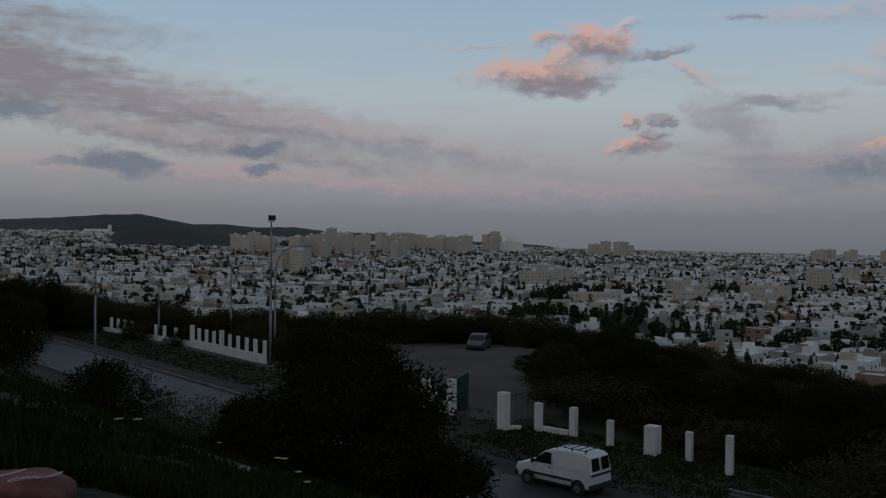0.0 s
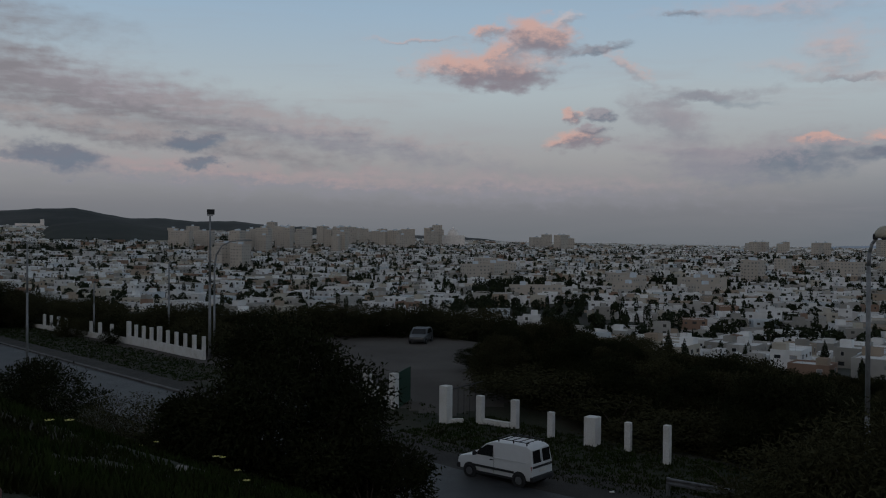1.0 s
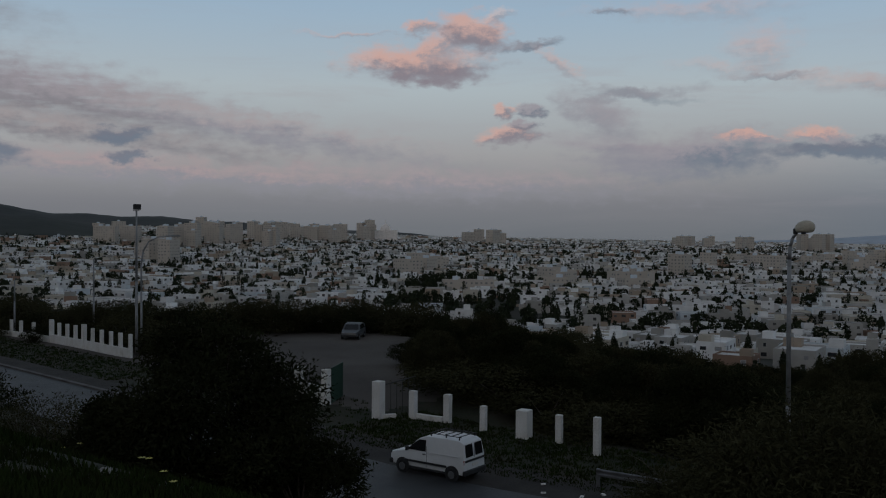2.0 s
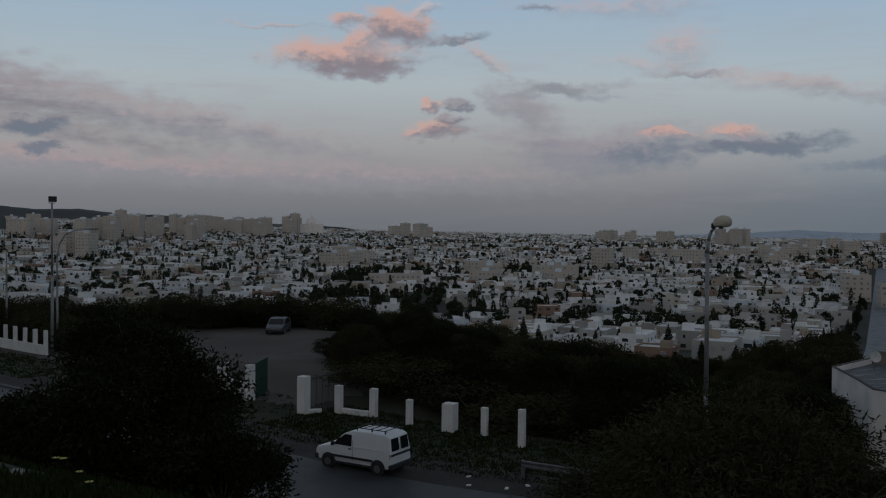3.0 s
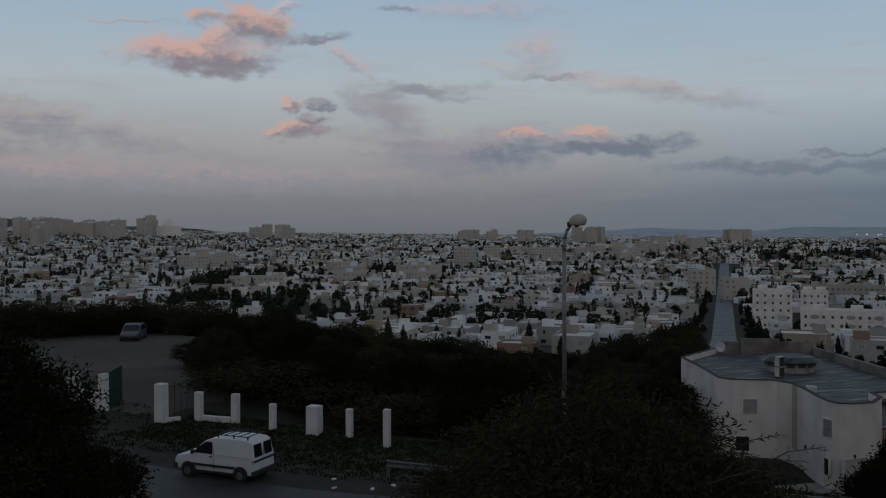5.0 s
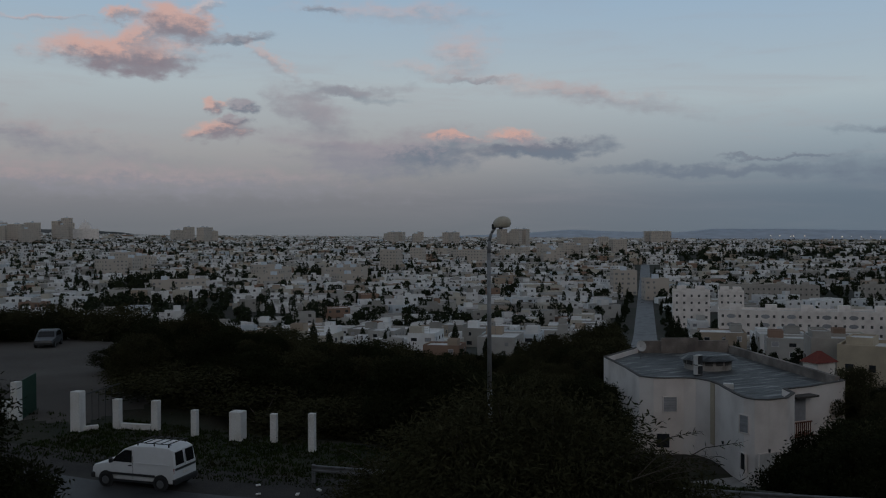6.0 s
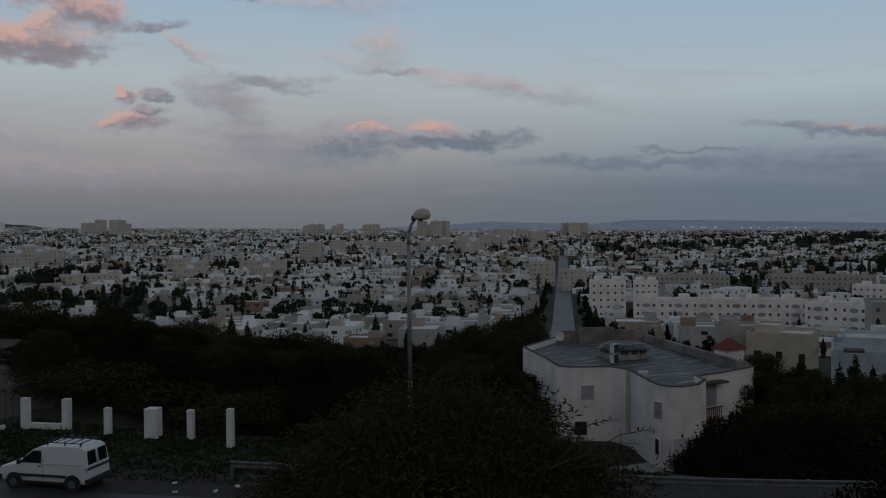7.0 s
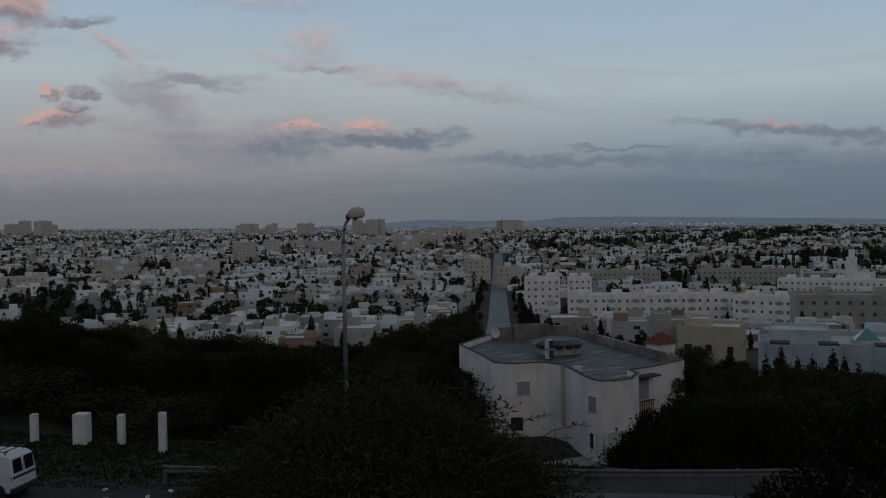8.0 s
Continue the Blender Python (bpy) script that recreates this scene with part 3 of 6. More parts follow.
mid, far = Build(), Build()
for x, y, zone in far_spots:
    r = math.hypot(x, y)
    b = mid if zone == 1 else far
    k = {1: 1.0, 2: 1.15, 3: 1.55}[zone]
    w, d = rng.uniform(8, 13.5) * k, rng.uniform(7, 11) * k
    st = rng.choice((1, 1, 1, 2, 2, 2) if zone < 3 else (1, 1, 2, 2, 3))
    turn = math.degrees(AVENUE) + rng.uniform(-3, 3) + (28 if noise.noise((x * .0015, y * .0015, 4.0)) > .15 else 0)
    m = pose(x, y, land(x, y), 0, 0, turn)
    flat_house(b, m, w, d, st * 2.85)
    if zone < 3 and rng.random() < .6:
        q = m @ pose(rng.choice((-1, 1)) * w * .5, rng.uniform(-.25, .25) * d, 0)
        flat_house(b, q, w * rng.uniform(.4, .7), d * rng.uniform(.5, .8), 2.85 * max(1, st - 1) + rng.uniform(-.3, .2))
    if zone == 1 and rng.random() < .5:
        b.box(-w * .75, -d / 2 - 2.6, -1.5, w * .75, -d / 2 - 2.4, 1.7, 0, m)
    if rng.random() < .45:
        sw, sd = rng.uniform(2.5, w * .4), rng.uniform(2.5, d * .45)
        q = m @ pose(rng.uniform(-.3, .3) * (w - sw), rng.uniform(-.3, .3) * (d - sd), st * 2.85 + 2.4)
        flat_house(b, q @ Matrix.Diagonal((1, 1, .8, 1)), sw, sd, .1 if zone == 3 else -.2, (0, 1), .35, .15)
    if zone <= 2:
        for q, ww, hh, door in wall_windows(w, d, st, rng, 3.6 if zone == 1 else 4.5):
            if zone == 2:
                ww, hh = ww * 1.3, hh * 1.15
            window_boxes(b, m @ q, ww, hh)
tagged(mid.thing("town_quarter", FAR_MATS), "crowded white flat-roofed houses across the valley", "houses", kind="stuff")
tagged(far.thing("distant_town", FAR_MATS), "pale flat-roofed houses spreading to the horizon", "houses", kind="stuff")

# apartment blocks, their far haze put into the wall colours
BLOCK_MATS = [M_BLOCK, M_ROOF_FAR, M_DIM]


def apartment(az, r, w, d, storeys, turn=0.0, base=None, label="beige apartment block with rows of dark windows", name="apartment_block", z=None):
    p = polar(az, r)
    top = bpy.data.objects.new(name, None)
    scene.collection.objects.link(top)
    top.matrix_basis = pose(p.x, p.y, land(p.x, p.y) if z is None else z, 0, 0, az + turn)
    b = Build()
    flat_house(b, Matrix.Identity(4), w, d, storeys * 3.0, (0, 1), .9, .3)
    for k in range(max(1, int(w / 14))):
        x = -w / 2 + (k + .5) * w / max(1, int(w / 14))
        flat_house(b, pose(x, 0, storeys * 3.0 + 2.99), 3.5, 4, -.1, (0, 1), .3, .15)
    for q, ww, hh, door in wall_windows(w, d, storeys, rng, 3.2):
        window_boxes(b, q, max(ww, 1.1), max(hh, 1.2), 2)
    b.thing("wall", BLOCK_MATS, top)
    return tagged(top, label, "apartment block", "apartment blocks")


def cluster(az0, az1, r0, r1, count, s0, s1, w0=14, w1=26):
    for _ in range(count):
        apartment(rng.uniform(az0, az1), rng.uniform(r0, r1), rng.uniform(w0, w1), rng.uniform(11, 15), rng.randint(s0, s1), rng.choice((-25, 15, 30, 60)))


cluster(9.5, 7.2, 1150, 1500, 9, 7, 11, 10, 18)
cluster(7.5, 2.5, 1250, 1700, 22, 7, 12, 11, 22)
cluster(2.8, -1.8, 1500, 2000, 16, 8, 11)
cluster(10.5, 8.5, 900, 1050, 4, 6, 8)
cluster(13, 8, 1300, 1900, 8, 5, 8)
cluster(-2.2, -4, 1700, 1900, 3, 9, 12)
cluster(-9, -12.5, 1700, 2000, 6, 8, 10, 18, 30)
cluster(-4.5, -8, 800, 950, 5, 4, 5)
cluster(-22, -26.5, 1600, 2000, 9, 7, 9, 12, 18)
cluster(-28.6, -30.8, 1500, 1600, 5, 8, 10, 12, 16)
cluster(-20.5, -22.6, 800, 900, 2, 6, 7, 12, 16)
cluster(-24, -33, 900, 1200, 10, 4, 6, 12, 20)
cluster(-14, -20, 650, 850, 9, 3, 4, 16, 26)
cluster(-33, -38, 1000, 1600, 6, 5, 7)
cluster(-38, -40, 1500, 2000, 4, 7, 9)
apartment(-3.25, 1750, 17, 15, 14, 10, label="tall brown tower block on the skyline")
apartment(-9.4, 620, 34, 12, 3, 8, label="long low orange-roofed block")
apartment(-38.6, 560, 14, 12, 4, 12, label="ochre apartment block beside the avenue")
apartment(-36.7, 600, 15, 12, 5, 12, label="white apartment block beside the avenue")

# ---------------------------------------------------------------- trees, shrubs and grass
def leaf_mesh(name, blobs, count, length, width, mat, seed, droop=0.0, shell=.55, facing=.5):
    """A crown of separate leaves gathered in uneven clumps; blobs: centre, radii."""
    r = np.random.RandomState(seed)
    vols = np.array([b[1][0] * b[1][1] * b[1][2] for b in blobs]) ** .67
    pick = r.choice(len(blobs), count, p=vols / vols.sum())
    cen, rad = np.array([b[0] for b in blobs])[pick], np.array([b[1] for b in blobs])[pick]
    d = r.normal(size=(count, 3))
    d /= np.linalg.norm(d, axis=1)[:, None]
    rr = (shell + (1 - shell) * r.rand(count) ** .6) * (1 + .16 * r.normal(size=count))
    p = cen + d * rad * rr[:, None]
    a = d + r.normal(size=(count, 3)) * .8
    a[:, 2] -= droop
    a /= np.linalg.norm(a, axis=1)[:, None]
    q = np.cross(a, r.normal(size=(count, 3)))
    q /= np.linalg.norm(q, axis=1)[:, None]
    L, W = length * (.6 + .8 * r.rand(count))[:, None], width * (.6 + .8 * r.rand(count))[:, None]
    v = np.stack([p - a * L / 2, p + q * W / 2, p + a * L / 2, p - q * W / 2], 1).reshape(-1, 3)
    me = bpy.data.meshes.new(name)
    me.from_pydata(v.tolist(), [], np.arange(count * 4).reshape(-1, 4).tolist())
    me.materials.append(mat)
    return me


def tree(name, height, radius, seed, leaves, leaf, mat, trunk=.3, squash=.75, clumps=16, droop=0.0, label="", category="tree", narrow=.45, group="", lift=.0, shell=.5, true_height=False):
    """Tapered trunk with limbs, and a clumped crown."""
    r = random.Random(seed)
    top = bpy.data.objects.new(name, None)
    scene.collection.objects.link(top)
    th = height * trunk
    b = Build()
    lean = Vector((r.uniform(-.08, .08), r.uniform(-.08, .08), 1)) * th
    b.tube((0, 0, -.3), lean, .035 * height ** .5 * 1.6, .03 * height ** .5, sides=8)
    blobs = []
    crown_h = height - th * .8
    for k in range(clumps):
        a, t = r.uniform(0, 6.283), (k + .5) / clumps
        spread = radius * (math.sin(math.pi * (.12 + .83 * t)) ** .8) * r.uniform(.45, .85)
        c = Vector((math.cos(a) * spread, math.sin(a) * spread, th * .8 + crown_h * (t * .9 + lift)))
        k2 = radius * r.uniform(.24, .46)
        blobs.append((tuple(c), (k2, k2, k2 * squash)))
        mid = lean.lerp(c, .5) + Vector((r.uniform(-.1, .1), r.uniform(-.1, .1), r.uniform(0, .1))) * height * .3
        b.tube(lean * r.uniform(.7, 1), mid, .018 * height ** .5, .012 * height ** .5, sides=5)
        b.tube(mid, c, .012 * height ** .5, .004 * height ** .5, sides=4)
    b.thing("trunk", M_BARK, top)
    hi = max(c[2] + q[2] * 1.05 for c, q in blobs)
    blobs = [((c[0], c[1], c[2] * height / hi), (q[0], q[1], q[2] * height / hi)) for c, q in blobs]
    me = leaf_mesh("crown", blobs, leaves, leaf, leaf * narrow, mat, seed, droop, shell)
    if true_height:
        zs = sorted(v.co.z for v in me.vertices)
        k = height / zs[int(len(zs) * .985)]
        for v in me.vertices:
            v.co.z *= k
    crown = new("crown", me)
    crown.parent = top
    return tagged(top, label, category, group)


def cypress(name, height, seed, leaves, mat, label, group=""):
    top = bpy.data.objects.new(name, None)
    scene.collection.objects.link(top)
    b = Build()
    b.tube((0, 0, -.4), (0, 0, height * .9), .14, .03, sides=6)
    b.thing("trunk", M_BARK, top)
    r = random.Random(seed)
    blobs = []
    for k in range(12):
        t = k / 11
        w = height * .13 * math.sin(math.pi * min(1, .18 + .80 * t)) + .12
        blobs.append(((r.uniform(-.2, .2) * w, r.uniform(-.2, .2) * w, height * (.1 + .88 * t)), (w, w, height * .09)))
    crown = new("crown", leaf_mesh("crown", blobs, leaves, height * .06, height * .022, mat, seed, -.9))
    crown.parent = top
    return tagged(top, label, "tree", group)


placed = set()


def put(proto, x, y, scale=1.0, turn=0.0, sink=.1, sz=None, z=None):
    m = pose(x, y, (land(x, y) if z is None else z) - sink, 0, 0, turn) @ Matrix.Diagonal((scale, scale, sz or scale, 1))
    if proto.name not in placed:
        placed.add(proto.name)
        proto.matrix_basis = m
        return proto
    if proto in WOOD:        # copies take over the first one's scale: undo it
        m = m @ Matrix.Diagonal((*[1 / k for k in proto.scale], 1))
    return copy_thing(proto, m)


WOOD = [tree("tree", 6.5, 3.0 + .2 * k, 40 + k, 26000, .19, M_LEAF_DARK if k % 2 else M_LEAF_OLIVE, .22, .8, 18, true_height=True,
             label="dark evergreen tree on the slope below the wall", group="trees of the wood") for k in range(5)]
SHRUBS = [tree("shrub", 2.2, 1.7, 60 + k, 5000, .11, M_LEAF_OLIVE if k else M_LEAF_DARK, .12, .75, 12,
               label="low dark green shrub on the hillside", category="shrub", group="shrubs") for k in range(3)]
CYP = [cypress("cypress", 9.0, 80 + k, 1800, M_LEAF_CITY, "slender dark cypress among the houses", "cypresses of the town") for k in range(3)]
ROUND = [tree("town_tree", 5.8, 2.5, 90 + k, 2200, .42, M_LEAF_CITY, .3, .8, 10, label="dark round street tree among the houses", group="trees of the town") for k in range(3)]

# skyline of the wood as elevation over azimuth
WOOD_TOP = [(-36, -9.2), (-31, -8.6), (-29, -8.6), (-26, -8.3), (-23, -7.5), (-20, -7.2), (-17, -6.8), (-14, -6.5), (-12.5, -5.9), (-10.4, -5.1), (-8.5, -5.6), (-7.2, -6.8), (-6, -8)]
vr = random.Random(21)
count = 0
while count < 170:
    az, r = vr.uniform(-36, -6.5), vr.uniform(44, 128)
    p = polar(az, r)
    s, n = road_sn(p.x, p.y)
    if n < 40 or (r > 68 and az < -33) or (az > -8.0 and r < 62):
        continue
    top = 9.8 + r * math.tan(radians(lerp_table(az, WOOD_TOP) - vr.uniform(.0, .5)))
    g = land(p.x, p.y)
    h = min(vr.uniform(4.0, 7.5), top - g)
    count += 1
    if h < 1.0:
        continue
    put(WOOD[vr.randrange(5)] if h > 2.5 else SHRUBS[vr.randrange(3)], p.x, p.y, h / (6.3 if h > 2.5 else 2.1) * (1.1 if h > 2.5 else 1.4), vr.uniform(0, 360), .15, h / (6.6 if h > 2.5 else 2.2))
for _ in range(150):
    az, r = vr.uniform(-36, -9), vr.uniform(42, 100)
    p = polar(az, r)
    s, n = road_sn(p.x, p.y)
    if n < 37.0 or n > 92:
        continue
    k = vr.uniform(.6, 1.2)
    put(SHRUBS[vr.randrange(3)], p.x, p.y, k * 1.3, vr.uniform(0, 360), .1, k * .9)
# crests of the wood against the town
CREST = [(-29, -9.0), (-27, -8.8), (-25, -8.0), (-22.5, -7.4), (-20.2, -6.9), (-18.2, -7.0), (-15.4, -6.3), (-13, -6.1), (-11.8, -5.3), (-10.1, -4.7), (-9.3, -5.2), (-8.2, -5.5), (-6.2, -6.6)]
for k in range(40):
    az = -6.4 - k * .56
    r = vr.uniform(58, 74)
    p = polar(az, r)
    h = 9.8 + r * math.tan(radians(lerp_table(az, CREST) + vr.uniform(-.25, .1))) - land(p.x, p.y)
    put(WOOD[vr.randrange(5)], p.x, p.y, max(.6, min(1.0, h / 6.4)), vr.uniform(0, 360), .15, h / 6.3)
# hedge at the back of the gravel lot and behind the long wall
for k in range(44):
    az = 14 - k * .5
    r = 94 + vr.uniform(-1.5, 2.5)
    p = polar(az, r)
    h = vr.uniform(2.2, 3.4) if az > -7 else 4
    put(SHRUBS[vr.randrange(3)], p.x, p.y, 1.35, vr.uniform(0, 360), .1, h / 2.2)
for k in range(46):
    s = 68 + k * 2.1
    p = from_sn(s, 38.5 + vr.uniform(0, 3.5))
    h = vr.uniform(1.8, 3.0)
    put(SHRUBS[vr.randrange(3)], p.x, p.y, 1.3, vr.uniform(0, 360), .1, h / 2.2)
for az, r, el in ((23.6, 112, -2.1), (22.4, 116, -2.5), (25, 105, -2.1), (21.4, 110, -3.1), (26.6, 110, -1.9), (28.4, 108, -1.9), (19.0, 108, -3.9), (17.0, 106, -4.2)):
    p = polar(az, r)
    h = 9.8 + r * math.tan(radians(el)) - land(p.x, p.y)
    put(WOOD[vr.randrange(5)], p.x, p.y, h / 6.4 * 1.2, vr.uniform(0, 360), .2, h / 6.5)
# beside and below the villa
for az, r, top_el in ((-48.6, 53, -11.0), (-50.5, 52, -11.3), (-53.2, 50, -11.2), (-55.5, 48, -11.2), (-58, 47, -10.8), (-60.5, 46, -10.5), (-49.7, 60, -11.6), (-52, 62, -10.8), (-54.5, 60, -10.6), (-57, 60, -10.2),
                      (-50.0, 104, -7.9), (-51.5, 100, -8.6), (-52.8, 98, -8.6), (-51, 82, -9.6), (-53, 78, -9.9), (-55, 80, -9.7), (-57, 76, -9.9), (-59.5, 74, -9.7), (-50.6, 70, -10.4), (-62, 70, -9.5),
                      (-31.4, 118, -6.9), (-32.3, 112, -6.5), (-33.4, 108, -7.2), (-34.6, 112, -6.7), (-30.4, 105, -7.7), (-33, 92, -8.2), (-34.4, 86, -8.8), (-31.5, 88, -8.6), (-36.4, 128, -6.7)):
    p = polar(az, r)
    h = 9.8 + r * math.tan(radians(top_el)) - land(p.x, p.y)
    if h > 1:
        put(WOOD[vr.randrange(5)], p.x, p.y, max(.45, h / 6.6 * vr.uniform(.85, 1.1)), vr.uniform(0, 360), .2, h / 6.5)
for az, r, top_el in ((-54.0, 96, -8.6), (-54.8, 95, -8.2), (-55.7, 94, -8.0), (-56.5, 93, -8.7), (-57.6, 92, -7.5), (-58.2, 91, -7.9), (-59, 90, -8.3), (-36.0, 140, -6.2), (-35.4, 150, -6.0), (-40.4, 190, -5.6), (-41.2, 195, -5.9), (-33.9, 142, -6.3)):
    p = polar(az, r)
    h = 9.8 + r * math.tan(radians(top_el)) - land(p.x, p.y)
    put(CYP[vr.randrange(3)], p.x, p.y, max(.3, h / 8), vr.uniform(0, 360), .2)

for _ in range(46):
    az, r = vr.uniform(-63, -47.5), vr.uniform(43, 74)
    p = polar(az, r)
    if house_yard(p.x, p.y) > .6:
        continue
    h = min(5.5, 9.8 + r * math.tan(radians(lerp_table(az, [(-63, -9.6), (-57, -10.2), (-52, -10.6), (-49.5, -11.0), (-47.5, -12.6)]) - vr.uniform(0, .5))) - land(p.x, p.y))
    if h > .8:
        put(WOOD[vr.randrange(5)], p.x, p.y, max(.55, h / 5.6), vr.uniform(0, 360), .2, h / 6.5)
for _ in range(150):
    az, r = vr.uniform(-62, -30), vr.uniform(104, 228)
    p = polar(az, r)
    g, hh = p.x * GX + p.y * GY, p.x * HX + p.y * HY
    if abs(hh) < 8 or road_sn(p.x, p.y)[1] < 95 or (az < -53 and r < 135) or (-51.5 < az < -46 and 155 < r < 200):
        continue
    cap = 9.8 + r * math.tan(radians(-6.1 if az > -47 else -6.7)) - land(p.x, p.y)
    kk = min(vr.uniform(.6, 1.05), cap / 8.0)
    if kk > .2:
        put((CYP if vr.random() < .35 else ROUND)[vr.randrange(3)], p.x, p.y, kk, vr.uniform(0, 360), .1)

for az0, az1, r0, r1, el0, el1, count in ((-48.9, -54.2, 84, 112, -10.2, -8.9, 22), (-54.0, -63.0, 76, 100, -9.8, -8.9, 16), (-31.0, -36.2, 98, 126, -8.3, -7.1, 16), (-34.5, -36.3, 126, 190, -6.4, -5.6, 5), (-22.0, -31.0, 118, 150, -8.0, -7.4, 14)):
    for _ in range(count):
        az, r = vr.uniform(az1, az0), vr.uniform(r0, r1)
        p = polar(az, r)
        h = 9.8 + r * math.tan(radians(vr.uniform(el0, el1))) - land(p.x, p.y)
        if h > 1.2:
            put(WOOD[vr.randrange(5)], p.x, p.y, max(.55, min(1.1, h / 6.0)), vr.uniform(0, 360), .2, h / 6.4)

# town trees: nearer ones singly, the rest as one mass
near_t = [q for q in tree_spots if math.hypot(*q) < 520]
vr.shuffle(near_t)
near_t.sort(key=lambda q: math.hypot(*q))
for x, y in near_t[:230]:
    if blocked(x, y):
        continue
    cy = vr.random() < .5
    k = vr.uniform(.6, 1.15)
    put((CYP if cy else ROUND)[vr.randrange(3)], x, y, k, vr.uniform(0, 360), .1, k * vr.uniform(.8, 1.1))
nr = np.random.RandomState(5)
vs = []
for x, y in near_t[230:] + [q for q in tree_spots if math.hypot(*q) >= 520]:
    r = math.hypot(x, y)
    cy = vr.random() < .4
    h, w = (vr.uniform(6, 11), 1.1) if cy else (vr.uniform(4.5, 7.5), vr.uniform(2, 3.6))
    if r > 1500:
        w, h = w * 1.9, h * .95
    k = 220 if r < 900 else 60
    d = nr.normal(size=(k, 3))
    d /= np.linalg.norm(d, axis=1)[:, None]
    p = np.array((x, y, land(x, y) + h * .52)) + d * np.array((w, w, h * .5)) * (.72 + .3 * nr.rand(k, 1))
    a, c = nr.normal(size=(k, 3)), nr.normal(size=(k, 3))
    size = (.75 if r < 900 else 1.3) * (.65 if cy else 1.0)
    vs.append(np.stack([p - a * size * .5, p + c * size * .5, p + a * size * .5, p - c * size * .5], 1).reshape(-1, 3))
allv = np.concatenate(vs)
me = bpy.data.meshes.new("distant_trees")
me.from_pydata(allv.tolist(), [], np.arange(len(allv)).reshape(-1, 4).tolist())
me.materials.append(M_LEAF_CITY)
tagged(new("distant_trees", me), "dark trees scattered through the town", "trees", kind="stuff")

# the hillside in front
big = tree("tree", 4.3, 2.5, 201, 42000, .13, M_LEAF_DARK, .16, .85, 30, label="broad dark bushy tree on the slope above the road", narrow=.35)
p = polar(6.6, 20.5)
put(big, p.x, p.y, 1.0, 20, .3)
side = tree("shrub", 2.0, 1.6, 202, 16000, .12, M_LEAF_DARK, .12, .8, 20, label="dense dark shrub beside the broad tree", category="shrub", narrow=.35)
p = polar(.9, 19.5)
put(side, p.x, p.y, 1.0, 0, .2)
p = polar(10.8, 21)
put(side, p.x, p.y, 1.0, 120, .2, 1.0)
acacia = tree("tree", 4.15, 2.85, 203, 90000, .13, M_LEAF_OLIVE, .2, .9, 34, droop=.5, label="willow-leaved acacia with drooping sprays", narrow=.2)
p = polar(-31.6, 14.5)
spray = Build()
for k in range(26):
    t = vr.uniform(0, 1)
    a0 = Vector((vr.uniform(.9, 2.0), vr.uniform(-1.5, -.2), 1.6 + 1.5 * (1 - t)))
    tip = a0 + Vector((vr.uniform(.5, 1.1), vr.uniform(-.5, .2), vr.uniform(.1, .65)))
    mid_p = a0.lerp(tip, .55) + Vector((0, 0, .12))
    spray.tube(a0, mid_p, .012, .008, 0, 4), spray.tube(mid_p, tip, .008, .004, 0, 4)
    for j in range(40):
        u = j / 39
        q = a0.lerp(mid_p, u * 2) if u < .5 else mid_p.lerp(tip, u * 2 - 1)
        d = (tip - a0).normalized() * .5 + Vector((vr.uniform(-.7, .7), vr.uniform(-.7, .7), vr.uniform(-.75, .25)))
        d.normalize()
        w = d.cross(Vector((vr.uniform(-1, 1), vr.uniform(-1, 1), 1))).normalized() * .009
        L = vr.uniform(.08, .15)
        spray.quad(q, q + d * L * .45 + w, q + d * L, q + d * L * .45 - w, 1)
spray.thing("drooping_spray", [M_BARK, M_LEAF_OLIVE], acacia)
put(acacia, p.x, p.y, .97, -33, .3, .92)
p = polar(-25.3, 17.0)
put(acacia, p.x, p.y, .84, 140, .3, .78)
edge = tree("tree", 3.6, 1.8, 204, 20000, .15, M_LEAF_DARK, .25, .9, 22, label="dark leafy tree at the roadside bank", narrow=.3)
p = polar(-60.2, 14.5)
put(edge, p.x, p.y, 1.0, 0, .3)
for az, r, el, k in ((-49.9, 43, -11.7, 1.1), (-51.6, 45, -11.9, 1.1), (-53.8, 44, -11.4, 1.2), (-56.3, 44, -10.9, 1.25), (-58.8, 43, -10.6, 1.2), (-61.2, 43, -10.2, 1.2)):
    p = polar(az, r)
    h = 9.8 + r * math.tan(radians(el)) - land(p.x, p.y)
    put(edge, p.x, p.y, k * 1.1, az * 31, .3, max(.5, h / 3.5))
bush = tree("shrub", 2.0, 1.75, 205, 9000, .12, M_LEAF_DARK, .1, .75, 18, label="rounded dark shrub on the grassy bank", category="shrub", narrow=.35)
p = polar(19.6, 30)
put(bush, p.x, p.y, 1.0, 0, .2)
p = polar(25.6, 44)
put(bush, p.x, p.y, 1.15, 80, .2, 1.3)
dry = tree("shrub", 1.9, 1.6, 206, 2600, .10, M_LEAF_OLIVE, .1, .8, 22, label="sparse twiggy shrub with few leaves", category="shrub", narrow=.3)
for az, r, k in ((15.3, 28, .95), (13.6, 26, .9), (17.0, 26.5, .6)):
    p = polar(az, r)
    put(dry, p.x, p.y, k, az * 40, .15)

M_PETAL = material("yellow_petal", [(.55, .50, .10), (.62, .56, .2)], .6, 2, 9, 0)


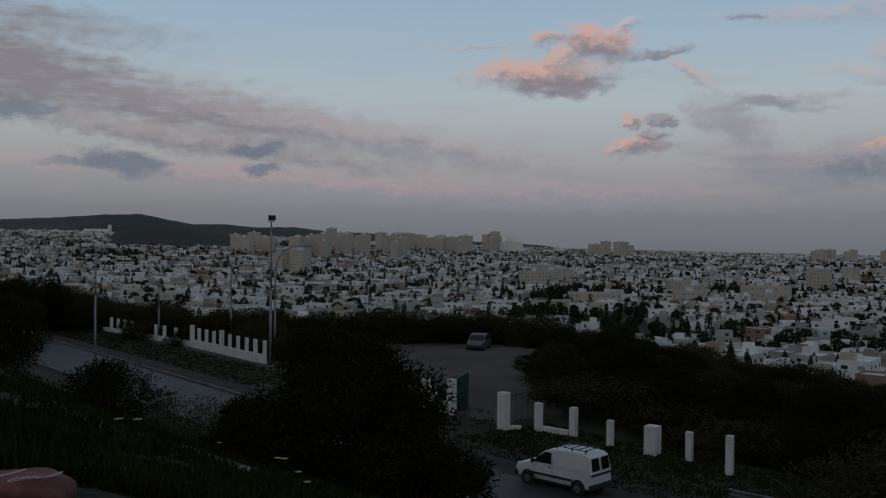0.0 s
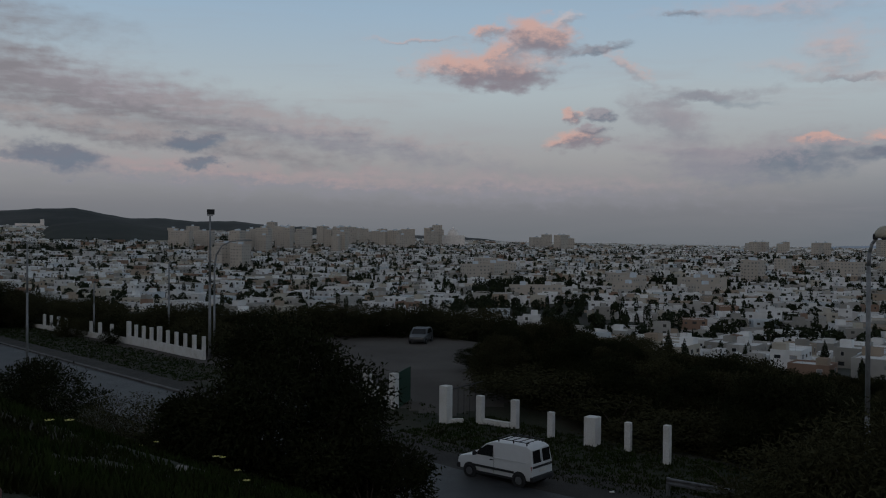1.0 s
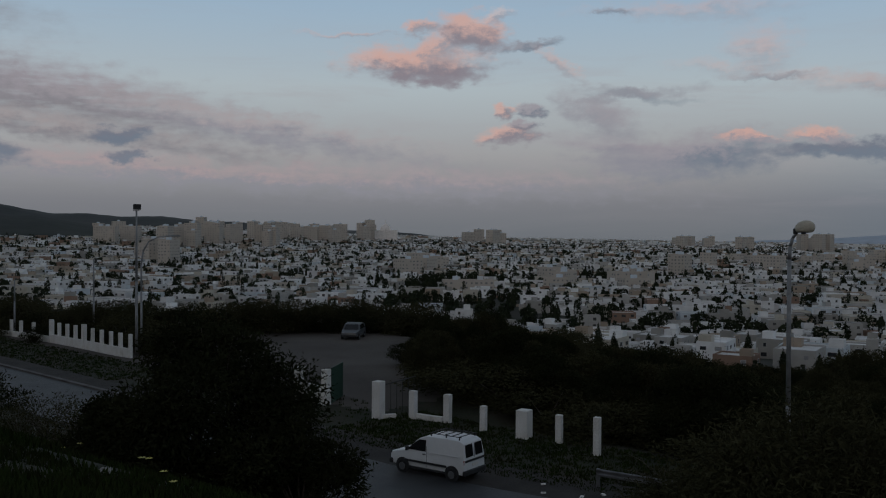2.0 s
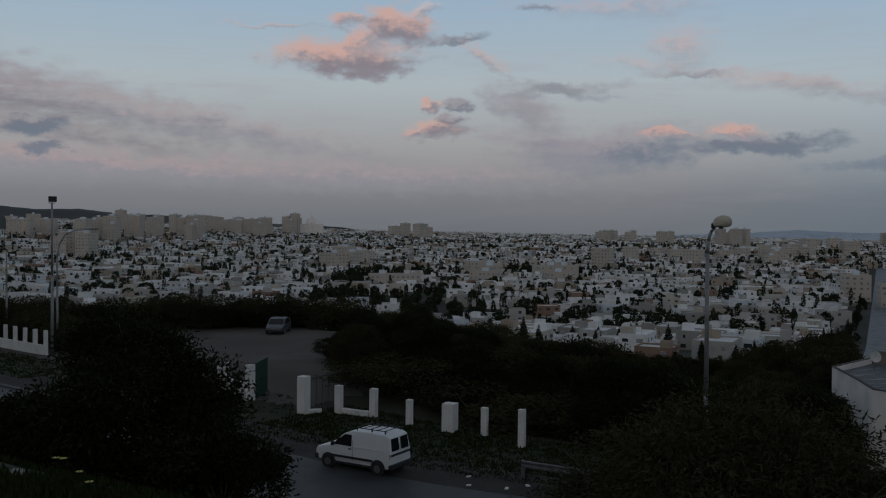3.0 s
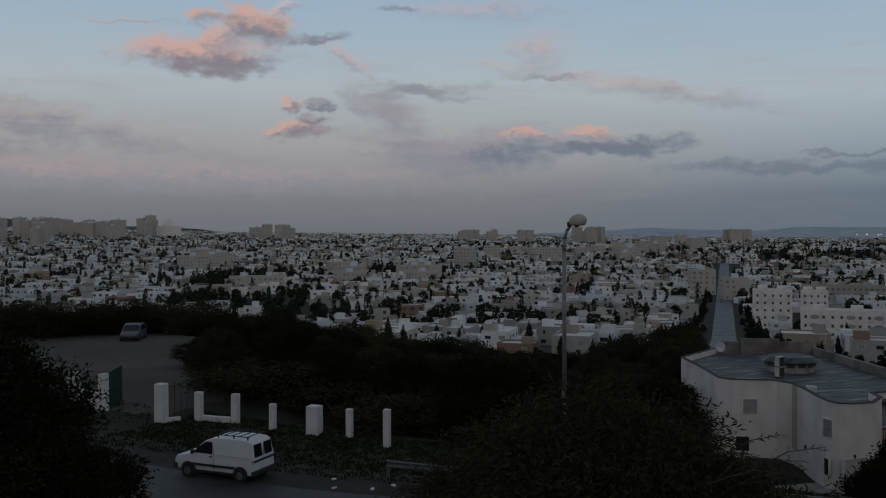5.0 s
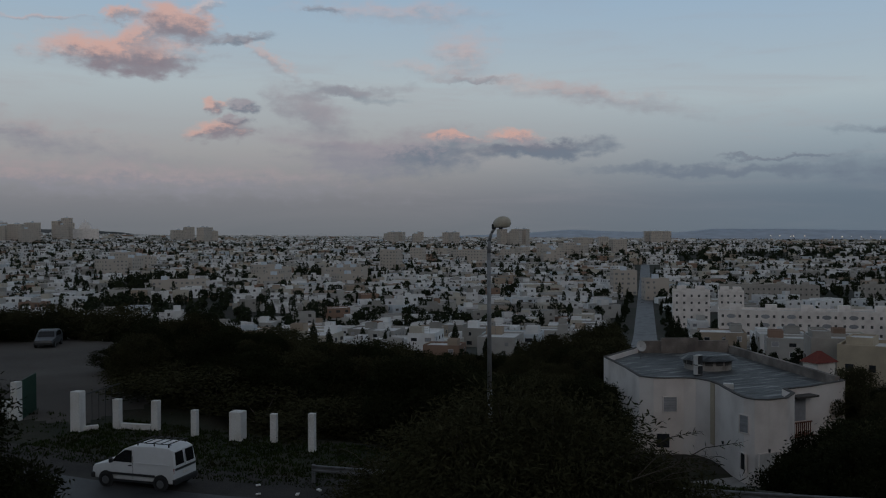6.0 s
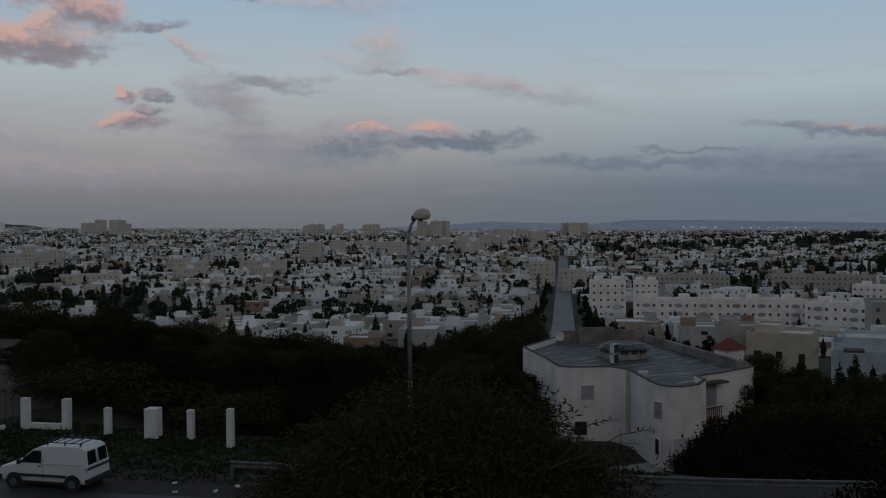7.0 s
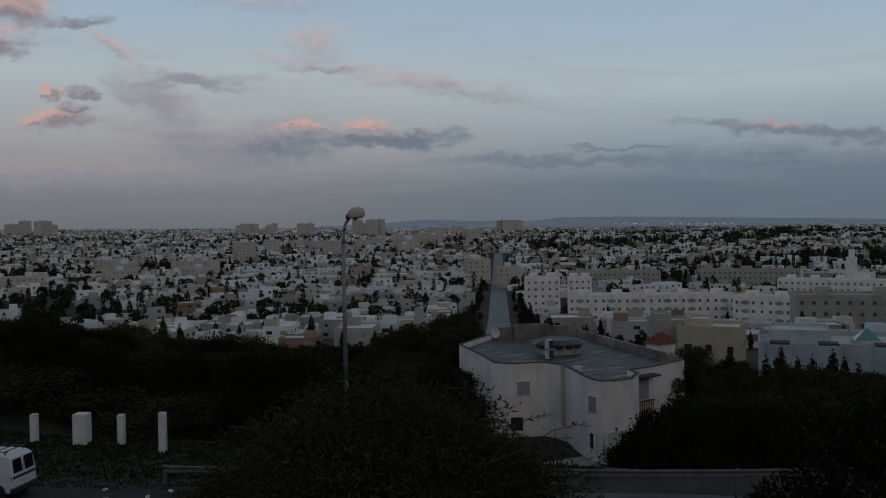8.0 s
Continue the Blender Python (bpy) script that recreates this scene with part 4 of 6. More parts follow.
def tuft_field(name, spots, blade, label, mat=None, width=.03, per=7):
    v = []
    for x, y, z in spots:
        for _ in range(per):
            a = vr.uniform(0, 6.283)
            h = blade * vr.uniform(.4, 1.3)
            bx, by = x + vr.uniform(-.15, .15), y + vr.uniform(-.15, .15)
            dx, dy = math.cos(a) * h * .6, math.sin(a) * h * .6
            wx, wy = -math.sin(a) * width, math.cos(a) * width
            v += [(bx - wx, by - wy, z - .03), (bx + wx, by + wy, z - .03), (bx + dx, by + dy, z + h)]
    me = bpy.data.meshes.new(name)
    me.from_pydata(v, [], [(k, k + 1, k + 2) for k in range(0, len(v), 3)])
    me.materials.append(mat or M_GRASS)
    return tagged(new(name, me), label, "grass", kind="stuff")


spots = []
while len(spots) < 15000:
    az, r = vr.uniform(32, -8), 6 + 32 * vr.random() ** 1.3
    p = polar(az, r)
    s, n = road_sn(p.x, p.y)
    if n < road_near(s) - .8 and noise.noise((p.x * .5, p.y * .5, 1)) > -.35:
        spots.append((p.x, p.y, land(p.x, p.y)))
tuft_field("grass", spots, .085, "rough green grass on the near bank", width=.018)
verge = []
while len(verge) < 4200:
    s, n = vr.uniform(4, 45), vr.uniform(28.5, 36.5)
    if n < road_far(s) + 1.8 or (36 < s < 44 and vr.random() < .9):
        continue
    p = from_sn(s, n)
    verge.append((p.x, p.y, land(p.x, p.y)))
while len(verge) < 7500:
    s, n = vr.uniform(58, 120), vr.uniform(29.2, 35)
    p = from_sn(s, n)
    verge.append((p.x, p.y, land(p.x, p.y)))
tuft_field("verge_grass", verge, .12, "dark grass verge between road and wall", width=.045, per=5)
for az, el_r in ((19.4, 10.5), (10.2, 13.2), (8.4, 12.6), (13.9, 19)):
    p = polar(az, el_r)
    z = land(p.x, p.y)
    for k in range(2):
        f = Build()
        q = Vector((p.x + vr.uniform(-.2, .2), p.y + vr.uniform(-.2, .2), z + .24 + vr.uniform(-.05, .08)))
        f.tube((q.x, q.y, z - .02), q, .006, .004, 0, 4)
        for j in range(6):
            a = j * 1.047
            e = q + Vector((math.cos(a), math.sin(a), .25)) * .045
            w = Vector((-math.sin(a), math.cos(a), 0)) * .016
            f.quad(q, e - w, e + Vector((math.cos(a), math.sin(a), 0)) * .012, e + w, 1)
        tagged(f.thing("wild_flower", [M_GRASS, M_PETAL]), "small yellow wild flower in the grass", "flower", "wild flowers")

# ---------------------------------------------------------------- road side things
M_VAN = material("white_car_paint", [(.72, .73, .74), (.66, .67, .67)], .3, .8, 6, 0, spec=.5, contrast=.05)
M_CARGREY = material("dark_car_paint", [(.06, .065, .07), (.08, .085, .09)], .3, 1, 6, 0, spec=.5, contrast=.05)
M_TYRE = material("tyre_rubber", [(.02, .02, .02), (.03, .03, .03)], .85, 4, 40, .2)
M_TRIM = material("black_plastic", [(.025, .025, .027), (.035, .035, .036)], .55, 4, 30, .05)
M_CARGLASS = material("tinted_glass", [(.012, .013, .015), (.018, .019, .02)], .08, 2, 9, 0, spec=.6)
M_RED = material("red_lens", [(.25, .015, .012), (.3, .02, .015)], .25, 3, 9, 0)
M_GREEN = material("green_painted_metal", [(.02, .06, .04), (.03, .075, .05)], .55, 2, 20, .1)
M_SHADE_CREAM = material("cream_lamp_shell", [(.55, .50, .40), (.45, .40, .32)], .5, 3, 15, .05)
M_TIMBER = material("dark_timber", [(.05, .042, .034), (.075, .06, .05)], .9, 3, 25, .4)


def empty(name, at=None):
    ob = bpy.data.objects.new(name, None)
    scene.collection.objects.link(ob)
    if at is not None:
        ob.matrix_basis = at
    return ob


def prism(profile, half, tuck, z_tuck):
    """A car body from its side outline: (x, z) points, narrower above z_tuck."""
    bm = bmesh.new()
    rows = []
    for sgn in (-1, 1):
        ring = []
        for x, z in profile:
            t = max(0.0, (z - z_tuck) / (1.85 - z_tuck))
            w = half - tuck * t - (.10 if x < .25 else 0) - (.05 if x > 3.95 else 0)
            ring.append(bm.verts.new((x, sgn * w, z)))
        rows.append(ring)
    n = len(profile)
    for k in range(n):
        j = (k + 1) % n
        bm.faces.new((rows[0][k], rows[0][j], rows[1][j], rows[1][k]))
    bm.faces.new(rows[0][::-1]), bm.faces.new(rows[1])
    bmesh.ops.recalc_face_normals(bm, faces=bm.faces[:])
    bmesh.ops.bevel(bm, geom=bm.edges[:], offset=.05, segments=3, affect="EDGES", profile=.6)
    for f in bm.faces:
        f.smooth = True
    return bm


def plate(points, depth):
    """A thin shaped plate from a planar outline, pushed out along its normal."""
    bm = bmesh.new()
    vs = [bm.verts.new(p) for p in points]
    f = bm.faces.new(vs)
    f.normal_update()
    out = bmesh.ops.extrude_face_region(bm, geom=[f])
    nrm = f.normal.copy()
    bmesh.ops.translate(bm, verts=[v for v in out["geom"] if isinstance(v, bmesh.types.BMVert)], vec=nrm * depth)
    bmesh.ops.recalc_face_normals(bm, faces=bm.faces[:])
    return bm


def wheel(parent, x, y, r=.31, w=.19):
    hub = new("wheel", None)
    bm = bmesh.new()
    bmesh.ops.create_cone(bm, cap_ends=True, segments=28, radius1=r, radius2=r, depth=w, matrix=pose(x, y, r, 90, 0, 0))
    bmesh.ops.bevel(bm, geom=[e for e in bm.edges if len(e.link_faces) == 2 and any(len(f.verts) > 4 for f in e.link_faces)], offset=.04, segments=3, affect="EDGES")
    bpy.data.objects.remove(hub)
    ty = part("wheel", bm, M_TYRE, parent, "worn black tyre on steel rim")
    bm = bmesh.new()
    bmesh.ops.create_cone(bm, cap_ends=True, segments=24, radius1=r * .62, radius2=r * .55, depth=w + .02, matrix=pose(x, y, r, 90, 0, 0))
    part("rim", bm, M_STEEL, ty)
    return ty


def van(at):
    top = empty("van", at)
    side = [(.10, .34), (.0, .52), (.04, .80), (.12, .90), (.98, 1.10), (1.62, 1.66), (1.95, 1.79), (3.0, 1.83), (3.72, 1.80), (3.98, 1.70), (4.08, 1.05), (4.10, .50), (4.02, .32)]
    part("body", prism(side, .86, .14, .95), M_VAN, top, "white painted panel van body")
    for sg in (-1, 1):
        y = lambda z: sg * (.863 - .14 * max(0, (z - .95) / .9))
        p = [(1.08, y(1.12), 1.12), (1.22, y(1.30), 1.30), (1.66, y(1.62), 1.62), (2.02, y(1.62), 1.62), (2.05, y(1.12), 1.12)]
        part("side_window", plate(p if sg < 0 else p[::-1], .012), M_CARGLASS, top, "dark door window")
        bm = bevel_box(2.3, .03, .10, (2.05, sg * .872, .62), .01)
        part("side_moulding", bm, M_TRIM, top, "black rubbing strip")
        part("sill", bevel_box(2.2, .04, .10, (2.05, sg * .85, .33), .015), M_TRIM, top)
        part("door_handle", bevel_box(.16, .03, .05, (1.98, sg * .868, 1.0), .01), M_TRIM, top)
        part("mirror", bevel_box(.10, .20, .18, (1.12, sg * .97, 1.18), .03), M_TRIM, top, "black door mirror")
        part("panel_line", bevel_box(.012, .008, .95, (2.12, sg * .862, .92), 0), M_TRIM, top)
        part("panel_swage", bevel_box(1.75, .02, .03, (3.0, sg * .85, 1.12), .008), M_VAN, top)
        for x in (.78, 3.47):
            bm = bmesh.new()
            bmesh.ops.create_cone(bm, cap_ends=True, segments=24, radius1=.36, radius2=.36, depth=.04, matrix=pose(x, sg * .85, .34, 90, 0, 0))
            part("wheel_arch", bm, M_TRIM, top)
            wheel(top, x, sg * .80)
        part("tail_light", bevel_box(.05, .15, .42, (4.055, sg * .72, .78), .015), M_RED, top, "red tail light")
        part("headlight", bevel_box(.16, .30, .17, (.10, sg * .60, .80), .04), M_CARGLASS, top)
        part("rear_window", plate([(4.095, sg * .37 - .28, 1.10), (4.095, sg * .37 + .28, 1.10), (4.02, sg * .36 + .26, 1.64), (4.02, sg * .36 - .26, 1.64)], .02), M_CARGLASS, top, "dark rear door window")
        part("roof_rail", bevel_box(1.75, .035, .035, (2.95, sg * .60, 1.94), .008), M_TRIM, top, "black roof rack rail")
        for x in (2.2, 3.0, 3.7):
            part("rack_foot", bevel_box(.05, .05, .12, (x, sg * .60, 1.87), .008), M_TRIM, top)
    for k in range(5):
        part("roof_bar", bevel_box(.05, 1.24, .03, (2.2 + k * .38, 0, 1.965), .008), M_TRIM, top, "black roof rack bar")
    part("windscreen", plate([(1.06, -.70, 1.14), (1.06, .70, 1.14), (1.58, .62, 1.62), (1.58, -.62, 1.62)], .02), M_CARGLASS, top)
    part("front_bumper", bevel_box(.22, 1.62, .26, (.06, 0, .45), .06), M_TRIM, top, "black plastic front bumper")
    part("rear_bumper", bevel_box(.16, 1.66, .24, (4.08, 0, .42), .05), M_TRIM, top, "black plastic rear bumper")
    part("rear_moulding", bevel_box(.03, 1.45, .10, (4.10, 0, .93), .01), M_TRIM, top)
    part("number_plate", bevel_box(.02, .52, .11, (4.11, .05, .72), .005), M_WHITEWASH, top)
    part("door_gap", bevel_box(.012, .015, 1.2, (4.075, 0, 1.0), 0), M_TRIM, top)
    return tagged(top, "white panel van with black roof rack parked on the shoulder", "van")


front, rear = Vector((3.85, 37.75)), Vector((5.58, 35.65))
d = (rear - front).normalized()
ang = math.degrees(math.atan2(d.y, d.x))
mid = (front + rear) / 2 + Vector((-d.y, d.x)) * .80
mid -= d * 2.12
van(pose(mid.x - .38, mid.y - .1, .04, 0, 0, ang + 7) @ Matrix.Diagonal((.92, .92, .90, 1)))


M_TAIL = bpy.data.materials.new("lit_tail_light")
M_TAIL.use_nodes = True
tb = M_TAIL.node_tree.nodes["Principled BSDF"]
tb.inputs["Base Color"].default_value = (.4, .02, .015, 1)
tb.inputs["Emission Color"].default_value, tb.inputs["Emission Strength"].default_value = (1, .06, .03, 1), 1.2


def hatchback(at, label="dark grey hatchback parked on the gravel lot", lit=False):
    top = empty("car", at)
    side = [(.08, .30), (0, .5), (.05, .72), (.95, .92), (1.45, 1.36), (1.9, 1.48), (2.9, 1.46), (3.5, 1.30), (3.75, .92), (3.8, .45), (3.7, .3)]
    part("body", prism(side, .82, .16, .85), M_CARGREY, top)
    for sg in (-1, 1):
        y = lambda z: sg * (.823 - .16 * max(0, (z - .85) / 1.0))
        p = [(1.12, y(.96), .96), (1.55, y(1.34), 1.34), (2.9, y(1.36), 1.36), (3.3, y(.98), .98)]
        part("side_window", plate(p if sg < 0 else p[::-1], .012), M_CARGLASS, top)
        for x in (.72, 3.1):
            wheel(top, x, sg * .76, .29, .18)
        part("headlight", bevel_box(.12, .3, .14, (.06, sg * .55, .66), .03), M_STEEL, top)
        part("tail_light", bevel_box(.08, .26, .16, (3.77, sg * .62, .74), .03), M_TAIL if lit else M_RED, top, "red tail light")
    part("windscreen", plate([(.98, -.66, .95), (.98, .66, .95), (1.47, .58, 1.36), (1.47, -.58, 1.36)], .02), M_CARGLASS, top)
    part("rear_window", plate([(3.60, .62, 1.0), (3.60, -.62, 1.0), (3.42, -.56, 1.32), (3.42, .56, 1.32)], .03), M_CARGLASS, top)
    part("front_bumper", bevel_box(.16, 1.56, .22, (.05, 0, .42), .05), M_TRIM, top)
    part("rear_bumper", bevel_box(.16, 1.56, .22, (3.76, 0, .42), .05), M_TRIM, top)
    return tagged(top, label, "car")


hatchback(pose(3.0, 85.5, .02, 0, 0, 75))
for car_s, car_n in ((88.5, 23.2), (101.5, 25.4)):
    p = from_sn(car_s + 3.8, car_n)
    hatchback(pose(p.x, p.y, .05, 0, 0, 309), "dark car on the road with red tail lights lit", True)


def post(name, x, y, w, h, turn=-39, label="chipped whitewashed masonry fence post", cap=0.0):
    bm = bevel_box(w, w, h + .35, (0, 0, h / 2 - .175), .025)
    for v in bm.verts:
        v.co += Vector((noise.noise(v.co * 3 + Vector((x, y, 0))), noise.noise(v.co * 3 + Vector((y, x, 1))), 0)) * .025
    me = bpy.data.meshes.new(name)
    bm.to_mesh(me)
    bm.free()
    me.materials.append(M_WHITEWASH)
    ob = new(name, me)
    ob.matrix_basis = pose(x, y, land(x, y), 0, 0, turn)
    return tagged(ob, label, "fence post", "fence posts")


for x, y, w, h in ((3.35, 49.2, .52, 2.0), (5.2, 49.0, .36, 1.5), (6.9, 47.8, .36, 1.5), (8.42, 45.6, .30, 1.28), (10.1, 43.75, .62, 1.38), (11.5, 42.4, .30, 1.35), (12.52, 39.7, .30, 1.72), (.6, 53.2, .42, 2.05), (-.95, 56.0, .5, 1.85)):
    post("fence_post", x, y, w, h)


def low_wall(name, a, b, h, t, label, z=None):
    a, b = Vector(a), Vector(b)
    L = (b - a).length
    n = max(2, int(L / .8))
    bm = bmesh.new()
    rows = []
    for k in range(n + 1):
        x = L * k / n
        j = noise.noise((x * .9, L, 0)) * .05
        rows.append([bm.verts.new(p) for p in ((x, -t / 2, -.4), (x, -t / 2 + j * .2, h + j), (x, t / 2 + j * .2, h + j * .7), (x, t / 2, -.4))])
    for p, q in zip(rows, rows[1:]):
        for k in range(3):
            bm.faces.new((p[k], q[k], q[k + 1], p[k + 1]))
    bm.faces.new(rows[0]), bm.faces.new(rows[-1][::-1])
    bmesh.ops.recalc_face_normals(bm, faces=bm.faces[:])
    me = bpy.data.meshes.new(name)
    bm.to_mesh(me)
    bm.free()
    me.materials.append(M_WHITEWASH)
    ob = new(name, me)
    d = b - a
    ob.matrix_basis = pose(a.x, a.y, land(a.x, a.y) if z is None else z, 0, 0, math.degrees(math.atan2(d.y, d.x)))
    return tagged(ob, label, "wall", kind="structure")


low_wall("wall_low_1", (5.4, 48.9), (6.7, 47.95), .26, .3, "low whitewashed wall between two posts")
low_wall("wall_low_2", (.35, 53.5), (-.75, 55.8), .95, .22, "short whitewashed wall beside the gate")
low_wall("wall_low_3", (3.6, 49.2), (4.3, 49.2), .2, .3, "broken stub of whitewashed wall")


def gate(at, w, h, name="metal_gate"):
    top = empty(name, at)
    b = Build()
    for x0, x1, z0, z1 in ((0, .05, 0, h), (w - .05, w, 0, h), (0, w, 0, .05), (0, w, h - .05, h)):
        b.box(x0, -.025, z0 + .08, x1, .025, z1 + .08)
    b.thing("gate_frame", M_GREEN, top)
    n = int(w / .16)
    for k in range(n):
        b = Build()
        b.box(.06 + k * (w - .1) / n, -.012, .13, .06 + (k + .93) * (w - .1) / n, .012, h + .03)
        b.thing("board", M_GREEN, top)
    return tagged(top, "dark green metal gate leaf standing open", "gate")


gate(pose(.9, 53.4, 0, 0, 0, 74), 2.6, 2.05)
rail_top = Build()
rail_top.tube((3.6, 49.3, 1.75), (5.6, 51.6, 1.85), .03, .03)
for k in range(6):
    x, y = 3.7 + k * .36, 49.42 + k * .41
    rail_top.tube((x, y, .0), (x, y, 1.77), .014, .014, 0, 5)
tagged(rail_top.thing("metal_fence_panel", M_TRIM), "dark metal railing behind the gate post", "fence panel")
for az, r, h in ((-6.2, 66, 2.0), (-7.6, 68, 1.9)):
    p = polar(az, r)
    b = Build()
    b.tube((0, 0, -.3), (.04, .02, h), .09, .075, 0, 8)
    ob = b.thing("timber_post", M_TIMBER, None, pose(p.x, p.y, land(p.x, p.y), 0, 0, 0))
    tagged(ob, "dark timber post at the edge of the lot", "post", "timber posts")

# the long white wall with pillars on the far side of the road
wa, wb, wc = Vector((-14.6, 75.4)), Vector((-23.8, 87.2)), Vector((-47.0, 111.5))
low_wall("wall_long_1", wa, wb, .8, .25, "long whitewashed roadside wall, stained and uneven", -.1)
low_wall("wall_long_2", wb, wc, .55, .25, "low weathered continuation of the roadside wall")
for k in range(10):
    p = wb.lerp(wa, k / 9)
    post("wall_pillar", p.x, p.y, .27 if k not in (0, 4) else .36, 1.9 if k not in (0, 4) else 2.1, -52, "square whitewashed pillar of the roadside wall")
for k in (2.3, 4, 5.3, 9.2, 10.4, 11.6, 12.8, 20, 21.5):
    p = wb.lerp(wc, k / 24)
    post("wall_pillar", p.x, p.y, .27, 1.6, -46, "square whitewashed pillar of the roadside wall")


for k, off in ((.8, -.9), (6.4, -.8), (7.4, -1.0), (14.6, -.9), (16, -.8), (17.4, -1.0), (18.6, -.9)):
    p = wb.lerp(wc, k / 24) + Vector((NX, NY)) * off
    put(SHRUBS[vr.randrange(3)], p.x, p.y, .8, k * 70, .1, .85)


def curve_pole(points, radii, mat, name, parent):
    b = Build()
    for (p, q), (ra, rb) in zip(zip(points, points[1:]), zip(radii, radii[1:])):
        b.tube(p, q, ra, rb, 0, 10, True)
    ob = b.thing(name, mat, parent)
    for f in ob.data.polygons:
        f.use_smooth = len(f.vertices) == 4
    return ob


# street lamp with an egg-shaped shell
lp = polar(-28.62, 34.0)
lamp = empty("street_lamp", pose(lp.x, lp.y, 0, 0, 0, -29))
H = 9.95
curve_pole([(0, 0, -.3), (-.02, 0, 4), (-.03, 0, H - .9), (-.01, 0, H - .45), (.07, 0, H - .15), (.2, 0, H + .02)], [.10, .085, .07, .06, .055, .05], M_POLE, "pole", lamp)
bm = bmesh.new()
bmesh.ops.create_uvsphere(bm, u_segments=24, v_segments=16, radius=.5, matrix=pose(.46, 0, H + .19, 0, -14, 0) @ Matrix.Diagonal((.68, .5, .52, 1)))
for v in bm.verts:
    if v.co.z < H + .06:
        v.co.z = H + .06 + (v.co.z - H - .06) * .3
for f in bm.faces:
    f.smooth = True
part("shade", bm, M_SHADE_CREAM, lamp, "cream egg-shaped lamp shell")
part("socket", bevel_box(.16, .18, .20, (.16, 0, H + .08), .04), M_TRIM, lamp, "dark lamp socket")
part("lamp_opening", bevel_box(.16, .2, .10, (.42, -.14, H + .02), .04), M_TRIM, lamp)
tagged(lamp, "tall grey street lamp with cream shell at the roadside", "street lamp")

# floodlight mast and a bent lamp beside it
fp = polar(10.62, 79)
mast = empty("floodlight_mast", pose(fp.x, fp.y, 0, 0, 0, 10))
curve_pole([(0, 0, -.3), (0, 0, 6), (0, 0, 11.75)], [.13, .10, .07], M_POLE, "pole", mast)
part("floodlight", bevel_box(.62, .35, .45, (.05, 0, 12.05), .04), M_TRIM, mast, "square black floodlight")
part("bracket", bevel_box(.5, .06, .06, (0, 0, 11.75), .01), M_POLE, mast)
tagged(mast, "tall thin floodlight mast with one square lamp", "floodlight")
bp = polar(10.35, 82)
bent = empty("street_lamp", pose(bp.x, bp.y, 0, 0, 0, 10))
curve_pole([(0, 0, -.3), (0, 0, 5), (0, 0, 7.3), (.15, 0, 8.4), (.6, 0, 9.2), (1.4, 0, 9.6), (2.5, 0, 9.7)], [.10, .085, .075, .07, .06, .05, .045], M_POLE, "pole", bent)
part("lamp_head", bevel_box(.8, .28, .14, (2.8, 0, 9.7), .05), M_POLE, bent)
tagged(bent, "grey street lamp with long curved arm", "street lamp")
for az, r, h, arm in ((20.75, 76, 9.4, 1), (13.0, 92, 7.4, 0), (17.2, 100, 5.2, 0)):
    p = polar(az, r)
    t = empty("lamp_post" if arm else "utility_pole", pose(p.x, p.y, 0, 0, 0, az))
    curve_pole([(0, 0, -.3), (0, 0, h * .6), (0, 0, h)], [.10, .08, .06], M_POLE, "pole", t)
    part("cap", bevel_box(.5 if arm else .14, .2, .12, (.15 if arm else 0, 0, h), .03), M_POLE, t)
    tagged(t, "slim grey pole standing beside the road", "pole")

# guard rail
RAIL = [Vector(p) for p in ((10.9, 34.5), (14.2, 31.5), (18.1, 28.3), (21.5, 25.7), (24.4, 23.2), (27.3, 21.0), (30.2, 19.0), (34.2, 16.6), (38.5, 14.3))]
guard = empty("guard_rail", pose(0, 0, 0))
PROFILE = [(0, .72), (.05, .69), (.05, .64), (0, .60), (0, .55), (.05, .51), (.05, .46), (0, .43)]
for k, (a, b2) in enumerate(zip(RAIL, RAIL[1:])):
    t = (b2 - a).normalized()
    nn = Vector((t.y, -t.x))
    if nn.dot(a) > 0:
        nn = -nn
    b = Build()
    for (o0, z0), (o1, z1) in zip(PROFILE, PROFILE[1:]):
        q = []
        for pt, o, z in ((a, o0, z0), (b2, o0, z0), (b2, o1, z1), (a, o1, z1)):
            e = pt + nn * o
            q.append((e.x, e.y, z + .05))
        b.quad(*q)
        off = nn * -.006
        b.quad(*[(x + off.x, y + off.y, z) for x, y, z in q[::-1]])
    b.thing("beam", M_STEEL, guard)
    b = Build()
    b.box(-.06, -.05, -.3, .06, .05, .76)
    ob = b.thing("post", M_STEEL, guard, pose(a.x - nn.x * .08, a.y - nn.y * .08, 0, 0, 0, math.degrees(math.atan2(t.y, t.x))))
tagged(guard, "grey galvanised crash barrier along the road", "guard rail")

